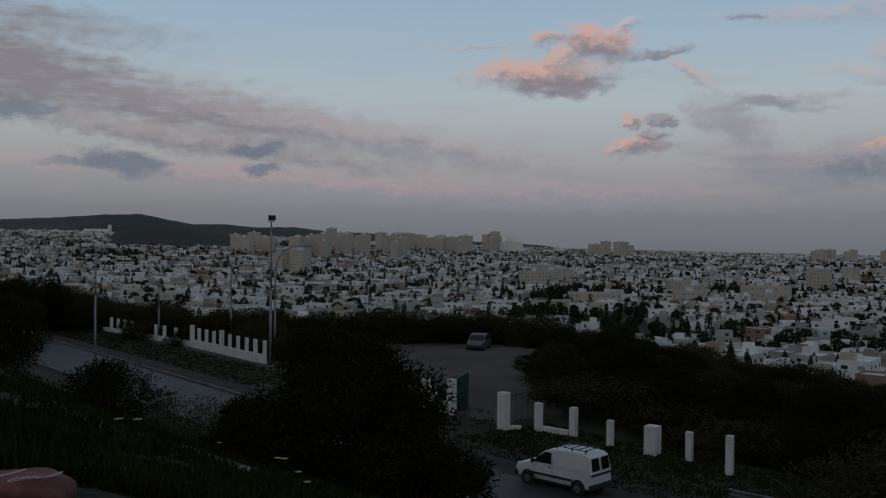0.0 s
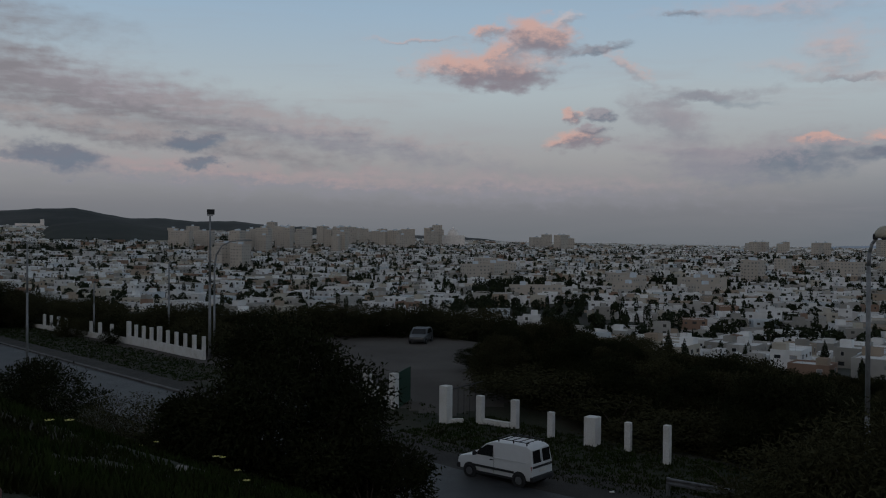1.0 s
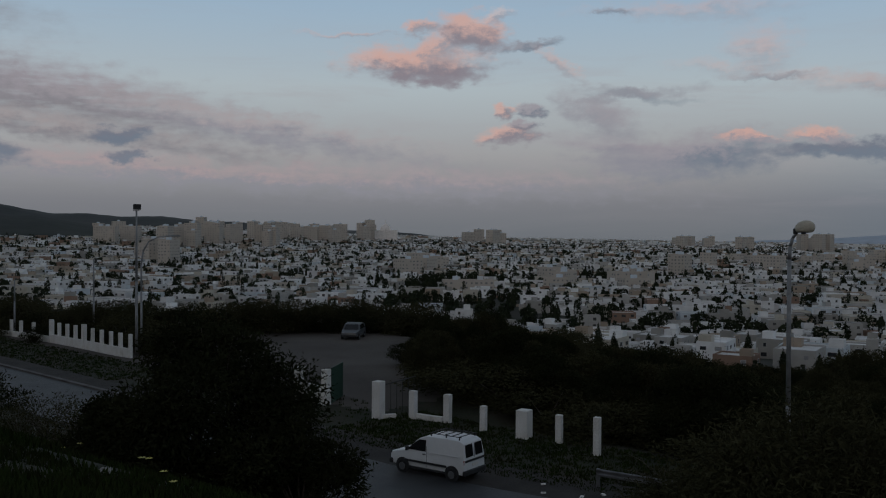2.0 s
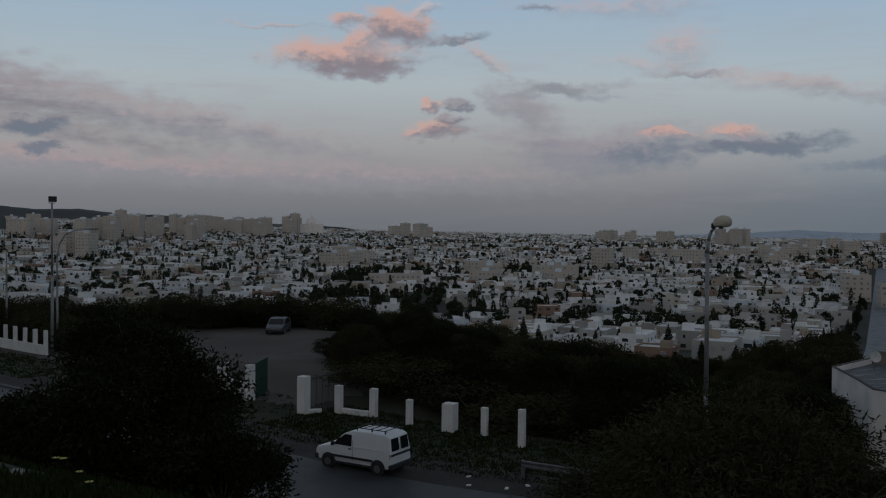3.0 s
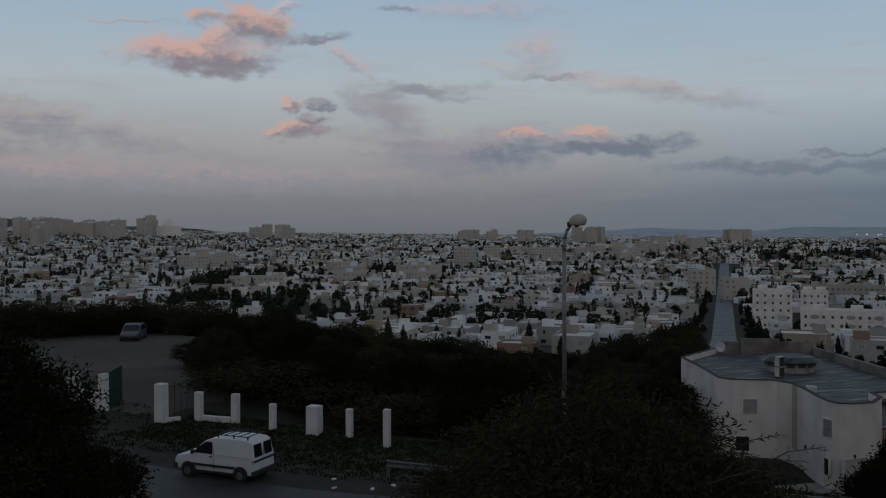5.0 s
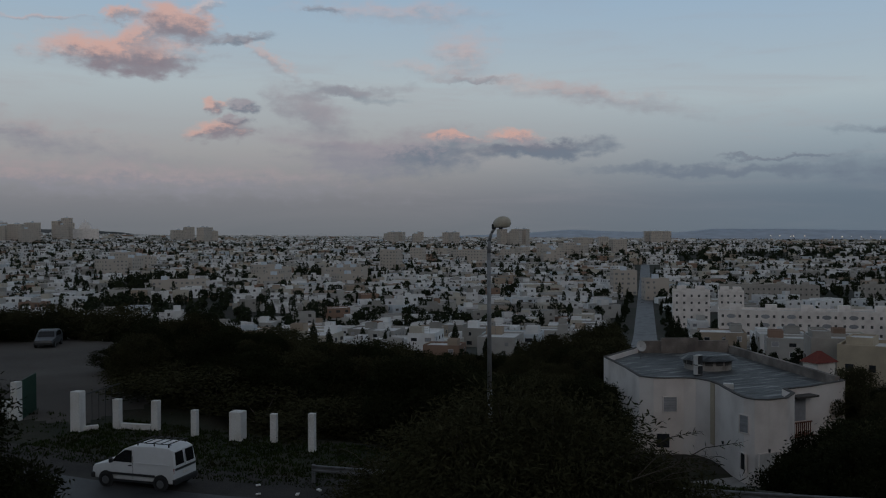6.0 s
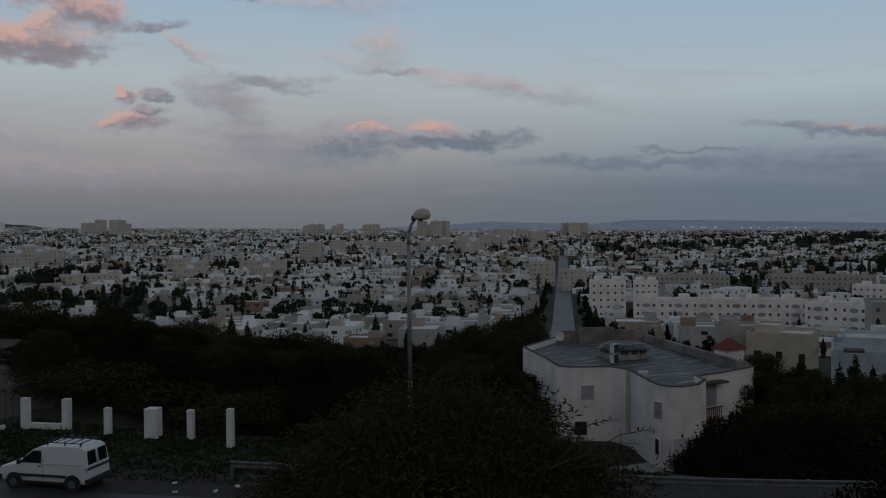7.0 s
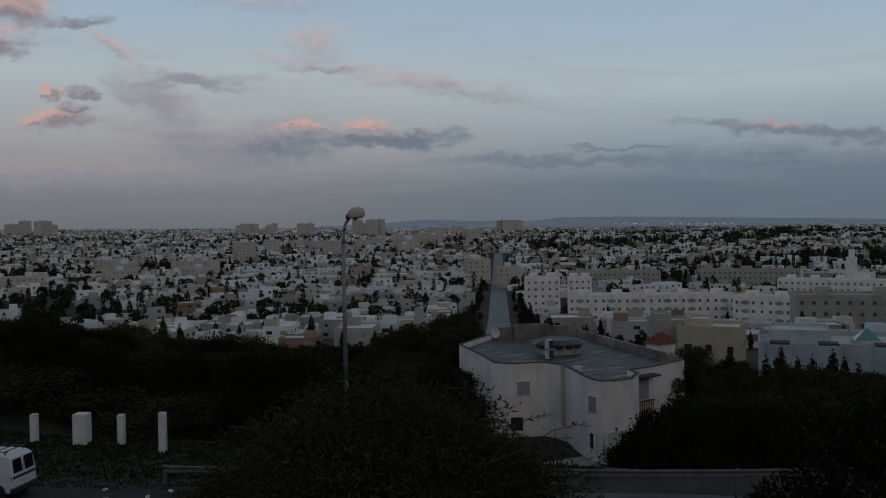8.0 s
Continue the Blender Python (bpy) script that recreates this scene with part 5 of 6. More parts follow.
# painted rock in the grass
M_PAINTED = material("red_painted_rock", [(.17, .05, .045), (.22, .085, .075), (.12, .045, .04)], .7, 2.5, 20, .4)
M_CHALK = material("white_paint_line", [(.62, .58, .56), (.48, .42, .40)], .7, 4, 20, .1)
rk = polar(24.6, 5.4)
rock_z = land(rk.x, rk.y)
rock = empty("painted_rock", pose(rk.x, rk.y, rock_z - .02, 0, 0, 20) @ Matrix.Diagonal((.5, .5, .5, 1)))
bm = bmesh.new()
bmesh.ops.create_icosphere(bm, subdivisions=4, radius=1, matrix=Matrix.Diagonal((.62, .45, .24, 1)))
for v in bm.verts:
    v.co += v.co.normalized() * .10 * noise.noise(v.co * 2.4)
    v.co.x, v.co.y = max(-.55, min(.55, v.co.x)), max(-.38, min(.38, v.co.y))
    v.co.z = min(v.co.z, .17 + .02 * noise.noise(v.co * 5))
for f in bm.faces:
    f.smooth = True
part("stone", bm, M_PAINTED, rock)
for k, (x0, y0) in enumerate(((-.30, -.12), (.02, -.2), (.28, -.12), (-.1, .12))):
    pts = []
    for j in range(14):
        a = j * .48 + k
        x, y = x0 + .13 * math.cos(a), y0 + .09 * math.sin(a * 1.3)
        z = .24 * math.sqrt(max(0.05, 1 - (x / .62) ** 2 - (y / .45) ** 2))
        q = Vector((x, y, z))
        q.z = .185 + .02 * noise.noise(Vector((q.x, q.y, .17)) * 5)
        pts.append(q)
    b = Build()
    for p, q in zip(pts, pts[1:]):
        b.tube(p, q, .006, .006, 0, 5)
    b.thing("paint_scroll", M_CHALK, rock)
tagged(rock, "red painted rock with white scrolls in the grass", "rock")
for az, r, k in ((20.0, 5.2, .06), (21.6, 6.6, .05), (19, 7.2, .05), (12.1, 13.0, .08)):
    p = polar(az, r)
    bm = bmesh.new()
    bmesh.ops.create_icosphere(bm, subdivisions=3, radius=k, matrix=Matrix.Diagonal((1.3, 1, .7, 1)))
    for v in bm.verts:
        v.co += v.co.normalized() * k * .35 * noise.noise(v.co / k * 1.3 + Vector((az, 0, 0)))
    me = bpy.data.meshes.new("stone")
    bm.to_mesh(me)
    bm.free()
    me.materials.append(M_PAVE)
    ob = new("stone", me)
    ob.location = (p.x, p.y, land(p.x, p.y) + k * .3)
    tagged(ob, "pale grey stone lying in the grass", "stone", "loose stones")
for x, y in ((8.6, 33.9), (9.9, 33.2), (10.8, 33.4), (8.9, 35.1)):
    b = Build()
    b.box(-.09, -.06, 0, .09, .06, .05, 0, pose(0, 0, .035, 4, 6, x * 60))
    tagged(b.thing("litter", M_WHITEWASH, None, pose(x, y, .01)), "scrap of white paper on the shoulder", "litter", "litter scraps")

# ---------------------------------------------------------------- the villa below the road
M_VILLA = material("villa_white_render", [(.84, .77, .72), (.79, .72, .67), (.68, .61, .56)], .85, .35, 12, .15, contrast=.08)
M_VROOF = material("wet_roof_membrane", [(.035, .038, .040), (.10, .108, .112), (.045, .048, .047), (.22, .225, .215)], .62, .8, 6, .1, spec=.35, spread=(.40, .62))
# rain-streaked membrane: stains drawn out along the fall of the roof
vn, vl = M_VROOF.node_tree.nodes, M_VROOF.node_tree.links
vmap = vn.new("ShaderNodeMapping")
vl.new([x for x in vn if x.type == "TEX_COORD"][0].outputs["Object"], vmap.inputs[0])
vmap.inputs[2].default_value, vmap.inputs[3].default_value = (0, 0, radians(-52)), (.35, 2.4, 1)
for x in [x for x in vn if x.type == "TEX_NOISE"][:1]:
    vl.new(vmap.outputs[0], x.inputs["Vector"])
M_CAP = material("dark_parapet_cap", [(.055, .05, .046), (.09, .08, .072)], .85, 1, 20, .1)
M_BEIGE = material("beige_render", [(.50, .42, .31), (.42, .35, .26)], .85, .4, 12, .15)
M_GREIGE = material("greige_render", [(.40, .37, .33), (.33, .30, .27)], .85, .4, 12, .15)
M_TILE = material("red_roof_tile", [(.20, .045, .03), (.14, .035, .028)], .8, 2, 18, .3)
M_UPSTAND = material("weathered_upstand", [(.30, .26, .23), (.20, .17, .15), (.13, .11, .10)], .9, .5, 9, .2)
M_BLUISH = material("pale_bluish_render", [(.46, .51, .54), (.40, .44, .47), (.34, .37, .39)], .85, .4, 9, .15)
M_DRUM = material("stained_drum_render", [(.40, .37, .34), (.22, .20, .18)], .9, .8, 9, .15)
M_AC = material("air_conditioner_case", [(.60, .59, .57), (.48, .47, .45)], .5, 2, 20, 0)
M_SKYLIGHT = material("green_glass_roof", [(.10, .24, .24), (.14, .30, .29)], .2, 2, 9, 0, spec=.6)
M_WOOD = material("red_brown_wood", [(.16, .06, .035), (.11, .042, .026)], .6, 3, 25, .2)

FOOT = [(54.5, 76.3), (52.0, 69.5), (49.9, 64.6), (50.4, 63.3), (51.3, 62.7), (52.7, 62.1), (53.4, 61.4), (53.5, 59.6), (52.9, 58.0), (52.0, 56.2), (51.1, 54.3), (50.5, 52.7), (50.6, 51.7), (51.4, 51.1), (53.3, 51.1),
        (55.4, 52.4), (56.2, 54.0), (58.8, 54.0), (63.7, 54.8), (71.3, 76.5), (62.1, 80.9)]
FOOT = [Vector(p) for p in FOOT]
BASE, ROOF, TOP = -9.4, -3.35, -2.77


def inset(poly, t):
    out = []
    n = len(poly)
    area = sum(poly[k].x * poly[(k + 1) % n].y - poly[(k + 1) % n].x * poly[k].y for k in range(n))
    sg = 1 if area > 0 else -1
    for k in range(n):
        a, p, c = poly[k - 1], poly[k], poly[(k + 1) % n]
        d0, d1 = (p - a).normalized(), (c - p).normalized()
        n0, n1 = Vector((-d0.y, d0.x)) * sg, Vector((-d1.y, d1.x)) * sg
        m = (n0 + n1).normalized()
        out.append(p + m * (t / max(.45, m.dot(n1))))
    return out


villa = empty("villa", pose(57, 64, BASE))
inv = Matrix.Translation((-57, -64, -BASE))


def ring_wall(poly, z0, z1, t, mat, name, parent, shift=inv):
    b = Build()
    i = inset(poly, t)
    n = len(poly)
    for k in range(n):
        j = (k + 1) % n
        def P(q, z):
            return shift @ Vector((q.x, q.y, z))
        b.quad(P(poly[k], z0), P(poly[j], z0), P(poly[j], z1), P(poly[k], z1))
        b.quad(P(i[j], z0), P(i[k], z0), P(i[k], z1), P(i[j], z1))
        b.quad(P(poly[k], z1), P(poly[j], z1), P(i[j], z1), P(i[k], z1))
    return b.thing(name, mat, parent)


def slab(poly, z0, z1, mat, name, parent, shift=inv):
    b = Build()
    b.hexa([shift @ Vector((p.x, p.y, z0)) for p in poly], [shift @ Vector((p.x, p.y, z1)) for p in poly])
    return b.thing(name, mat, parent)


ring_wall(FOOT, BASE - 1, TOP - .07, .3, M_VILLA, "wall", villa)
ring_wall(inset(FOOT, -.05), TOP - .07, TOP, .3, M_CAP, "parapet_cap", villa)
slab(inset(FOOT, .32), ROOF - .3, ROOF, M_VROOF, "roof", villa)


def on_wall(az, poly=FOOT):
    """Where the line of sight at that azimuth first meets the outline: point, along, outward."""
    o, w = Vector((.3, .17)), polar(az, 1).xy
    best = None
    n = len(poly)
    for k in range(n):
        a, c = poly[k], poly[(k + 1) % n]
        e = c - a
        den = w.x * e.y - w.y * e.x
        if abs(den) < 1e-9:
            continue
        q = a - o
        t = (q.x * e.y - q.y * e.x) / den
        u = (q.x * w.y - q.y * w.x) / den
        if t > 0 and 0 <= u <= 1 and (best is None or t < best[0]):
            best = (t, o + w * t, e.normalized())
    t, p, e = best
    nn = Vector((e.y, -e.x))
    if nn.dot(w) > 0:
        nn = -nn
    return t, p, nn


def wall_pose(az, el, out=.0):
    t, p, nn = on_wall(az)
    z = 9.83 + t * math.tan(radians(el))
    q = p + nn * out
    return inv @ pose(q.x, q.y, z, 0, 0, math.degrees(math.atan2(nn.y, nn.x)) + 90), t


def villa_window(az, el, w, h, glass, name="window", leaf=1):
    m, t = wall_pose(az, el)
    fr = Build()
    for x0, x1, z0, z1 in ((-w / 2 - .07, -w / 2, -h / 2, h / 2), (w / 2, w / 2 + .07, -h / 2, h / 2), (-w / 2 - .07, w / 2 + .07, h / 2, h / 2 + .07), (-w / 2 - .12, w / 2 + .12, -h / 2 - .09, -h / 2)):
        fr.box(x0, -.09, z0, x1, .05, z1)
    f = fr.thing(name, M_VILLA, villa, m)
    for k in range(leaf):
        b = Build()
        b.box(-w / 2 + k * w / leaf + .015, -.045, -h / 2 + .01, -w / 2 + (k + 1) * w / leaf - .015, .04, h / 2 - .01)
        b.thing("pane" if glass is M_GLASS else "leaf", glass, f)
    if glass is M_SHUTTER:
        for k in range(6):
            b = Build()
            z = -h / 2 + (k + .5) * h / 6
            b.box(-w / 2 + .03, -.055, z - .03, w / 2 - .03, -.046, z + .03)
            b.thing("slat", glass, f)
    return f


villa_window(-39.42, -10.45, 1.15, 1.25, M_SHUTTER)
villa_window(-36.2, -9.75, .95, 1.2, M_SHUTTER)
villa_window(-43.72, -11.4, .8, 1.3, M_SHUTTER)
villa_window(-43.68, -13.55, .8, 1.25, M_GLASS)
villa_window(-39.0, -12.6, 1.1, 1.2, M_GLASS)
m_door = villa_window(-45.12, -13.85, 2.0, 2.35, M_AC, "door", 2)
for az, el in ((-45.1, -12.85), (-42.55, -12.55)):
    m, t = wall_pose(az, el, .08)
    b = Build()
    b.tube((0, 0, -.12), (0, 0, .14), .06, .10, 0, 8)
    b.tube((0, .08, .0), (0, 0, .0), .03, .03, 0, 6)
    b.thing("wall_lamp", M_TRIM, villa, m)
m, t = wall_pose(-46.75, -11.4, .45)
b = Build()
b.box(-1.0, -.4, -.62, 1.0, .45, -.5)
balcony = b.thing("balcony", M_WOOD, villa, m)
for k in range(9):
    b = Build()
    b.box(-.95 + k * .22, -.03, -.5, -.90 + k * .22, .03, .45)
    b.thing("baluster", M_WOOD, balcony)
b = Build()
b.box(-1.0, -.05, .45, 1.0, .05, .55)
b.thing("handrail", M_WOOD, balcony)
m, t = wall_pose(-46.8, -10.3, .01)
b = Build()
b.box(-.6, -.06, -1.0, .6, .04, 1.0)
b.thing("balcony_door", M_SHUTTER, villa, m)
m, t = wall_pose(-46.75, -9.55, .5)
b = Build()
b.box(-1.2, -.5, -.1, 1.2, .5, .05)
b.thing("canopy", M_CAP, villa, m)
t, p, nn = on_wall(-41.9)
b = Build()
b.box(-.55, -.03, 0, .55, .03, 5.2)
b.thing("pilaster", M_BEIGE, villa, inv @ pose(p.x + nn.x * .02, p.y + nn.y * .02, TOP - 5.3, 0, 0, math.degrees(math.atan2(nn.y, nn.x)) + 90))
# on the roof
cp = polar(-41.7, 91.5)
cup = empty("roof_cupola", pose(cp.x, cp.y, ROOF))
b = Build()
b.tube((0, 0, 0), (0, 0, .95), 2.2, 2.2, 0, 28)
b.thing("drum", M_DRUM, cup)
for k in range(14):
    a = k * 2 * math.pi / 14
    b = Build()
    b.box(-.35, -.03, .5, .35, .03, .85)
    b.thing("slot", M_SHADE, cup, pose(math.cos(a) * 2.2, math.sin(a) * 2.2, 0, 0, 0, math.degrees(a) + 90))
bm = bmesh.new()
bmesh.ops.create_cone(bm, cap_ends=True, segments=40, radius1=2.75, radius2=1.9, depth=.42, matrix=Matrix.Translation((0, 0, 1.16)))
bmesh.ops.bevel(bm, geom=[e for e in bm.edges if not e.is_boundary and e.calc_face_angle(0) > .4], offset=.06, segments=2, affect="EDGES")
part("lid", bm, M_VROOF, cup, "grey disc roof of the cupola")
tagged(cup, "round roof cupola with dark vent slots", "cupola")
for dz in (0, .92):
    q = polar(-41.15, 86.5)
    ac = empty("air_conditioner", pose(q.x, q.y, ROOF + .1 + dz, 0, 0, 14))
    part("case", bevel_box(.80, .45, .85, (0, 0, .45), .03), M_AC, ac)
    part("grille_panel", bevel_box(.70, .03, .75, (0, -.235, .45), .01), M_TRIM, ac, "black fan grille panel")
    for x in (-.35, .35):
        part("foot", bevel_box(.08, .4, .1, (x, 0, -.03), .01), M_TRIM, ac)
    tagged(ac, "white outdoor air conditioner on the flat roof", "air conditioner", "air conditioners")
q = polar(-37.75, 97)
dish = empty("satellite_dish", pose(q.x, q.y, ROOF, 0, 0, -20))
b = Build()
b.tube((0, 0, 0), (0, 0, 1.15), .04, .04, 0, 7)
b.thing("mast", M_STEEL, dish)
bm = bmesh.new()
bmesh.ops.create_cone(bm, cap_ends=False, segments=28, radius1=.06, radius2=.55, depth=.18, matrix=pose(0, -.15, 1.3, 75, 0, 10))
bmesh.ops.solidify(bm, geom=bm.faces[:], thickness=.02)
part("dish", bm, M_AC, dish)
tagged(dish, "white satellite dish on a roof mast", "satellite dish")
for a, c, h in (((62.0, 80.4), (70.8, 76.3), .75), ((63.9, 79.0), (67.5, 77.3), 1.1), ((63.6, 55.5), (70.6, 75.6), .25)):
    a, c = Vector(a), Vector(c)
    dd = c - a
    b = Build()
    b.box(0, -.2, 0, dd.length, .2, h + .55)
    b.thing("roof_upstand", M_UPSTAND, villa, inv @ pose(a.x, a.y, ROOF, 0, 0, math.degrees(math.atan2(dd.y, dd.x))))
q = polar(-42.9, 80)
b = Build()
b.box(-.4, -.3, 0, .4, .3, .45)
b.thing("roof_hatch", M_AC, villa, inv @ pose(q.x, q.y, ROOF, 0, 0, -40))
tagged(villa, "white two-storey villa with curved walls and flat wet roof", "villa")
b = Build()
b.hexa([(45.5, 55, -9.9), (48.2, 46.5, -9.9), (58, 48.2, -9.9), (55, 54, -9.9)], [(45.5, 55, -9.34), (48.2, 46.5, -9.34), (58, 48.2, -9.34), (55, 54, -9.34)])
tagged(b.thing("terrace", M_PAVE), "pale concrete apron in front of the villa", "terrace", kind="structure")


def box_villa(az, r, w, d, h, turn, mat, label, storeys=2, skylight=False, z=None):
    p = polar(az, r)
    z = land(p.x, p.y) if z is None else z
    top = empty("house", pose(p.x, p.y, z, 0, 0, az + turn))
    b = Build()
    flat_house(b, Matrix.Identity(4), w, d, h, (0, 1), .6, .25)
    flat_house(b, pose(-w * .22, d * .1, 0), w * .4, d * .6, h + 1.3, (0, 1), .35, .2)
    b.thing("wall", [mat, M_ROOF], top)
    rr = random.Random(int(r))
    for q, ww, hh, door in wall_windows(w, d, storeys, rr, 3.4):
        b = Build()
        b.box(-ww / 2, -.06, -hh / 2, ww / 2, .02, hh / 2)
        b.thing("window", M_GLASS if rr.random() < .6 else M_SHUTTER, top, q)
    if skylight:
        bm = bmesh.new()
        bmesh.ops.create_cone(bm, cap_ends=True, segments=4, radius1=2.0, radius2=.05, depth=1.4, matrix=pose(w * .22, 0, h + 1.1, 0, 0, 45))
        part("skylight", bm, M_SKYLIGHT, top, "green glass pyramid skylight")
        part("skylight_kerb", bevel_box(3.2, 3.2, .4, (w * .22, 0, h + .2), .03), mat, top)
        part("chimney", bevel_box(.6, .6, 1.6, (w * .38, d * .2, h + .8), .04), mat, top)
        for x in (-w * .36, -w * .05, w * .30):
            bm = bmesh.new()
            bmesh.ops.create_cone(bm, cap_ends=True, segments=28, radius1=1.5, radius2=1.5, depth=h + 3.4, matrix=pose(x, -d / 2 + .35, (h - 2.6) / 2))
            bay = part("bay", bm, mat, top, "rounded wall bay")
            for z in (1.7, h - 2.4):
                part("slit_window", bevel_box(.35, .1, 1.5, (x, -d / 2 - 1.14, z), .01), M_GLASS, bay)
            part("bay_cap", bevel_box(2.2, 2.2, .25, (x, -d / 2 + .7, h + .55), .05), M_CAP, top)
    return tagged(top, label, "house")


box_villa(-57.6, 120, 17, 13, 7.7, 4, M_BLUISH, "large white modern house with green skylight", 2, True, -13.2)
box_villa(-50.9, 185, 11.5, 11, 5.2, -8, M_BEIGE, "ochre flat-roofed house among trees", 1, z=-16.6)
box_villa(-48.5, 194, 8.5, 9, 5.4, 10, M_GREIGE, "brownish flat-roofed house among trees", 1, z=-16.8)
t = polar(-47.9, 166)
b = Build()
b.hexa([(t.x - 2.5, t.y - 2, -12.2), (t.x + 2.5, t.y - 2, -12.2), (t.x + 2.5, t.y + 2, -12.2), (t.x - 2.5, t.y + 2, -12.2)], [(t.x - .3, t.y - .2, -10.4), (t.x + .3, t.y - .2, -10.4), (t.x + .3, t.y + .2, -10.4), (t.x - .3, t.y + .2, -10.4)])
b.box(t.x - 2, t.y - 1.6, -18, t.x + 2, t.y + 1.6, -12.18, 1)
tagged(b.thing("kiosk", [M_TILE, M_VILLA]), "small white house with red hipped roof", "house")


def slab_block(az, r, w, d, storeys, turn, label, ovals=True, z=-18.0, mat=None):
    """Apartment slab with single windows, loggias and stair heads."""
    p = polar(az, r)
    top = empty("apartment_slab", pose(p.x, p.y, z, 0, 0, az + turn))
    b = Build()
    flat_house(b, Matrix.Identity(4), w, d, storeys * 3.0, (0, 1), .8, .25)
    b.thing("wall", [mat or M_VILLA, M_ROOF], top)
    n = max(2, int(w / 11))
    for k in range(n):
        b = Build()
        b.box(-1.9, -1.6, 0, 1.9, 1.6, 2.5)
        b.thing("stair_head", mat or M_VILLA, top, pose(-w / 2 + (k + .5) * w / n, 0, storeys * 3.0 - .05))
    gl = Build()
    gl.box(-.42, -.05, -.5, .42, .02, .5)
    gm = gl.mesh("window", [M_SHADE])
    ob_ = Build()
    ring = [Vector((math.cos(a) * 1.5, 0, math.sin(a) * .75)) for a in [k * math.pi / 8 for k in range(16)]]
    ob_.hexa([q + Vector((0, .02, 0)) for q in ring], [q + Vector((0, -.06, 0)) for q in ring])
    om = ob_.mesh("loggia", [M_SHUTTER])
    cols = int(w / 2.75)
    for s in range(storeys):
        for k in range(cols):
            x = -w / 2 + (k + .5) * w / cols
            big_one = ovals and k % 7 in (1, 5)
            for y, turn2 in ((-d / 2, 0), (d / 2, 180)):
                if y > 0 and s:
                    continue
                o = new("loggia" if big_one else "window", om if big_one else gm)
                o.parent = top
                o.matrix_basis = pose(x, y, s * 3.0 + 1.6, 0, 0, turn2)
    return tagged(top, label, "apartment block")


slab_block(-47.25, 347, 60, 12, 4, 6, "long white apartment slab with oval loggias", z=-30.9)
slab_block(-54.0, 338, 20, 12, 4, -14, "white apartment slab with oval loggias", True, -30.6)
slab_block(-58.6, 272, 30, 13, 4, 10, "grey-beige apartment building with wide eaves", False, -24.2, M_GREIGE)
slab_block(-45.1, 560, 54, 12, 3, 6, "long cream apartment terrace", False, -31.2, M_GREIGE)
slab_block(-53.0, 562, 56, 12, 3, -4, "long pale apartment terrace", False, -30.4, M_GREIGE)
slab_block(-58.0, 482, 56, 12, 3, -6, "long white apartment terrace", False, -30.8)
slab_block(-40.7, 405, 15, 13, 5, 3, "white apartment house beside the avenue", False, -31.0)
slab_block(-43.0, 442, 11, 12, 4, 3, "white apartment house with open balconies", False, -30.4)

# the avenue running away through the town
b = Build()
r = 230.0
while r < 1000:
    q = []
    for rr, o in ((r, -4.4), (r, 4.4), (r + 15, 4.4), (r + 15, -4.4)):
        x, y = grid_xy(rr, o)
        q.append((x, y, land(x, y) + .10))
    b.quad(*q)
    r += 15
tagged(b.thing("avenue", material("worn_pale_asphalt", [(.065, .067, .072), (.15, .153, .16), (.085, .087, .09)], .6, .22, 3, .1, spec=.4, spread=(.3, .7))), "straight pale avenue running through the town", "road", kind="structure")
for k in range(66):
    g = 240 + k * 9.0
    for o in (-9.5, 9.5):
        if vr.random() < .22:
            continue
        x, y = grid_xy(g + vr.uniform(-3, 3), o + vr.uniform(-2.0, 2.0))
        kk = vr.uniform(.55, 1.2)
        put((ROUND if vr.random() < .6 else CYP)[vr.randrange(3)], x, y, kk, vr.uniform(0, 360), .1)

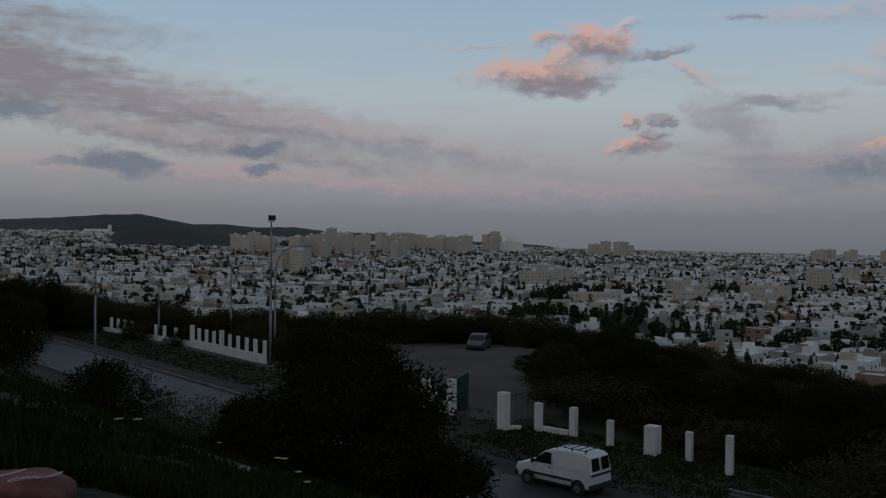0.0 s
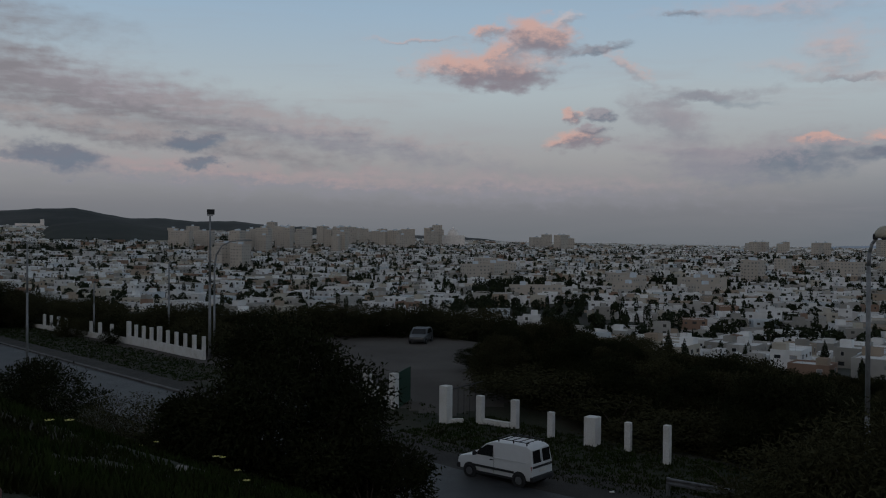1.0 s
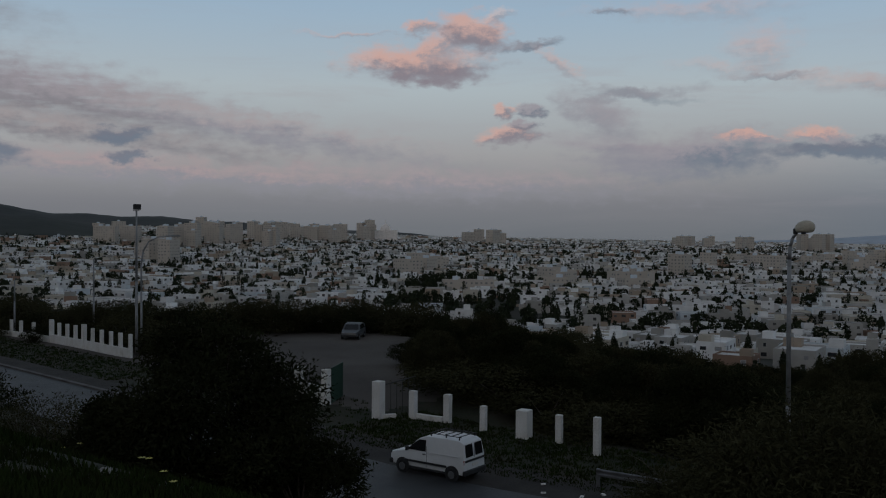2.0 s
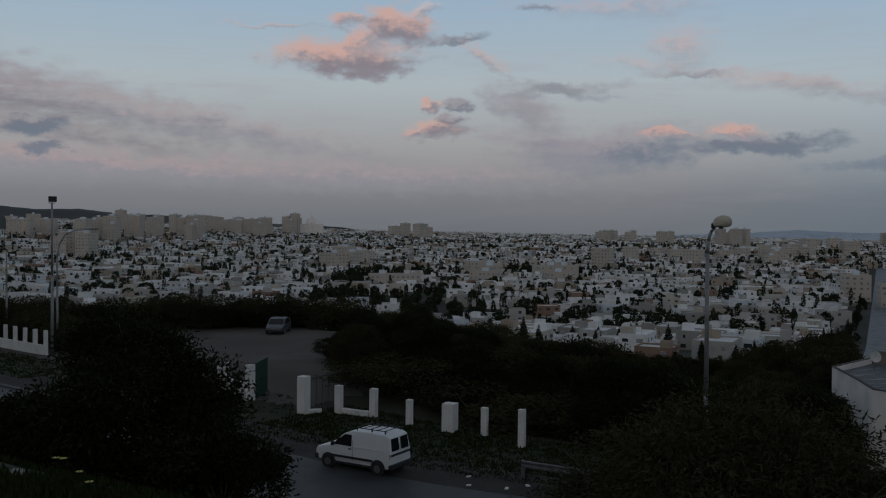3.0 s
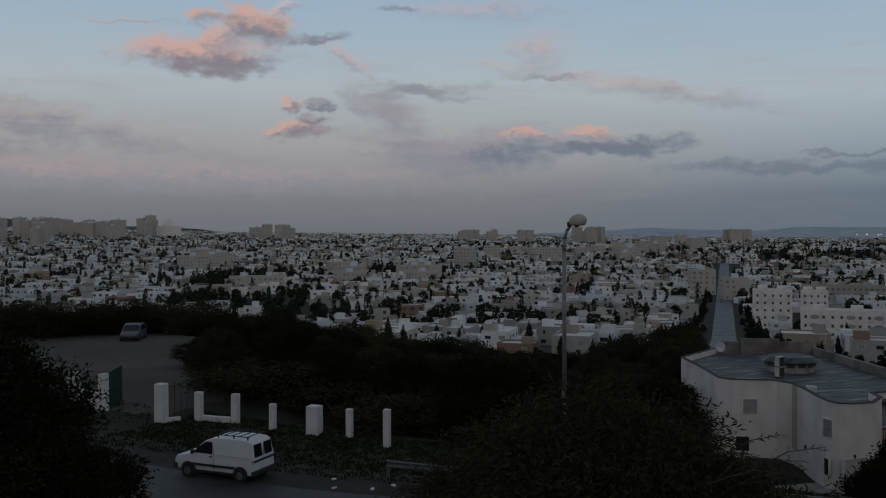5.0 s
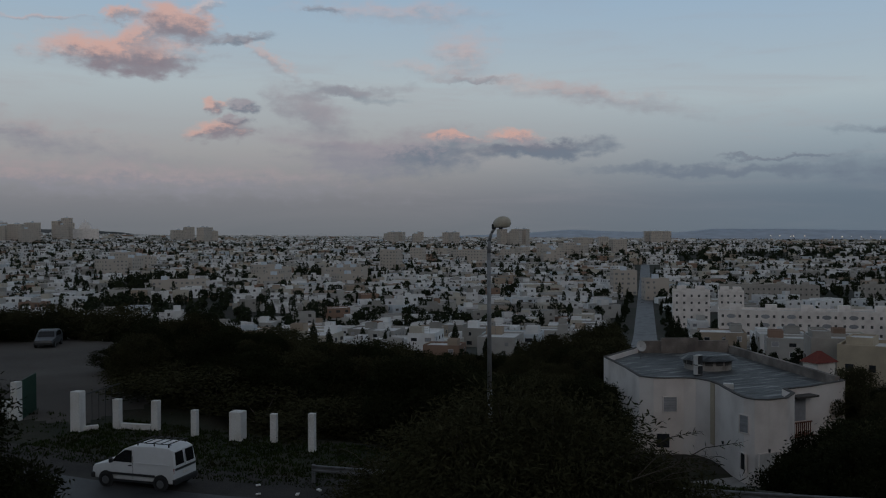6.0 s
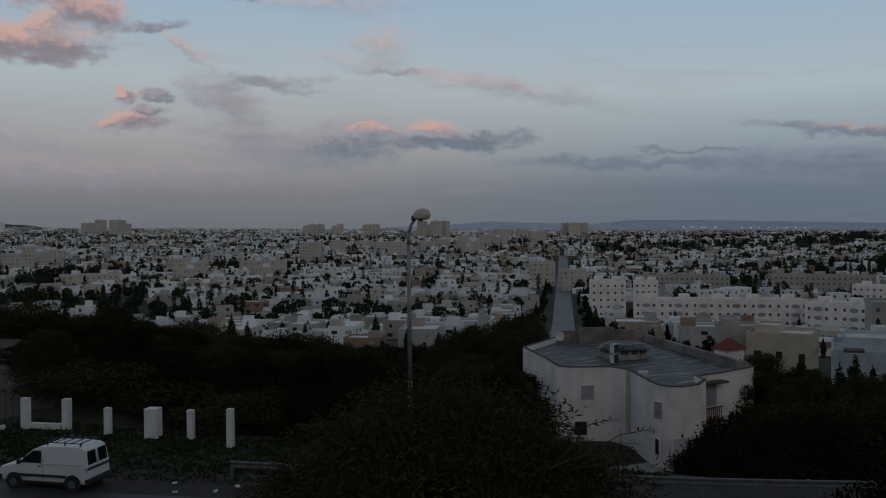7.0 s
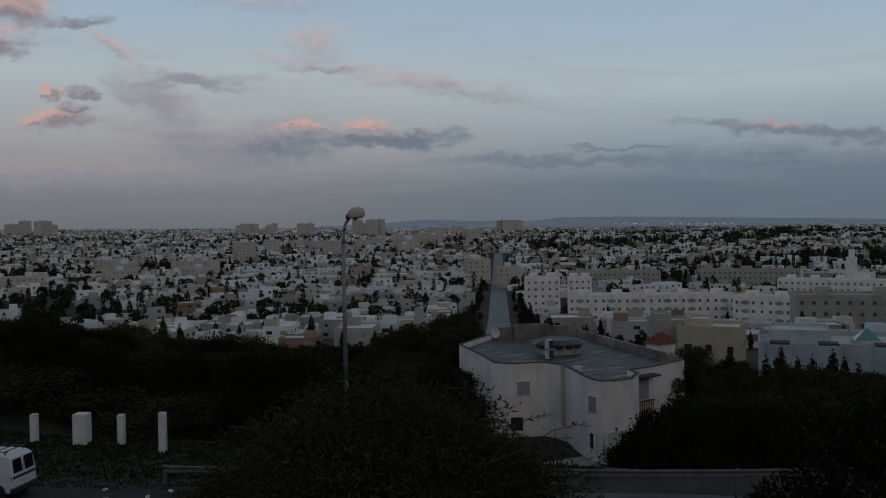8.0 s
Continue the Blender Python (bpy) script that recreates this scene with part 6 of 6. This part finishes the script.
# monument with a dome on the skyline
mp = polar(-4.25, 1800)
mon = empty("domed_monument", pose(mp.x, mp.y, land(mp.x, mp.y)))
part("base", bevel_box(44, 30, 24, (0, 0, 12), .5), M_VILLA, mon)
bm = bmesh.new()
bmesh.ops.create_uvsphere(bm, u_segments=24, v_segments=12, radius=11, matrix=Matrix.Translation((0, 0, 25)) @ Matrix.Diagonal((1, 1, 1.1, 1)))
part("dome", bm, M_VILLA, mon)
bm = bmesh.new()
bmesh.ops.create_cone(bm, cap_ends=True, segments=8, radius1=1.2, radius2=.2, depth=8, matrix=Matrix.Translation((0, 0, 40)))
part("spire", bm, M_VILLA, mon)
tagged(mon, "pale domed building on the skyline", "monument")
mp = polar(20.0, 2350)
tw = empty("white_tower", pose(mp.x, mp.y, land(mp.x, mp.y)))
part("shaft", bevel_box(7, 7, 24, (0, 0, 12), .4), M_VILLA, tw)
part("shoulder_block", bevel_box(60, 14, 14, (-30, 0, 7), .4), M_VILLA, tw)
tagged(tw, "slim white tower below the ridge", "tower")
mp = polar(-58.6, 520)
mi = empty("minaret", pose(mp.x, mp.y, land(mp.x, mp.y)))
part("shaft", bevel_box(4, 4, 19, (0, 0, 9.5), .15), M_VILLA, mi)
part("lantern", bevel_box(2.2, 2.2, 4, (0, 0, 21), .1), M_VILLA, mi)
tagged(mi, "square white minaret above the roofs", "minaret")

# far lights on the plain
M_LAMP = bpy.data.materials.new("lit_lamp")
M_LAMP.use_nodes = True
bs = M_LAMP.node_tree.nodes["Principled BSDF"]
bs.inputs["Emission Color"].default_value, bs.inputs["Emission Strength"].default_value = (1, .72, .42, 1), 1.6
for az, el in ((-45.25, -.53), (-45.75, -.53), (-46.35, -.56), (-46.5, -.55), (-47.1, -.55), (-48.6, -.6), (-49.1, -.6), (-49.6, -.6), (-50.1, -.6), (-50.6, -.62), (-51.1, -.62), (-51.6, -.62), (-52.1, -.62)):
    p = polar(az, 2600, 9.8 + 2600 * math.tan(radians(el + .22)))
    g = land(p.x, p.y)
    t = empty("light_mast", pose(p.x, p.y, g))
    b = Build()
    b.tube((0, 0, -1), (0, 0, p.z - g), .5, .3, 0, 6)
    b.thing("pole", M_POLE, t)
    bm = bmesh.new()
    bmesh.ops.create_icosphere(bm, subdivisions=2, radius=1.2, matrix=Matrix.Translation((0, 0, p.z - g)))
    part("lamp", bm, M_LAMP, t, "lit orange lamp")
    tagged(t, "distant lit lamp mast on the plain", "light", "far lights")
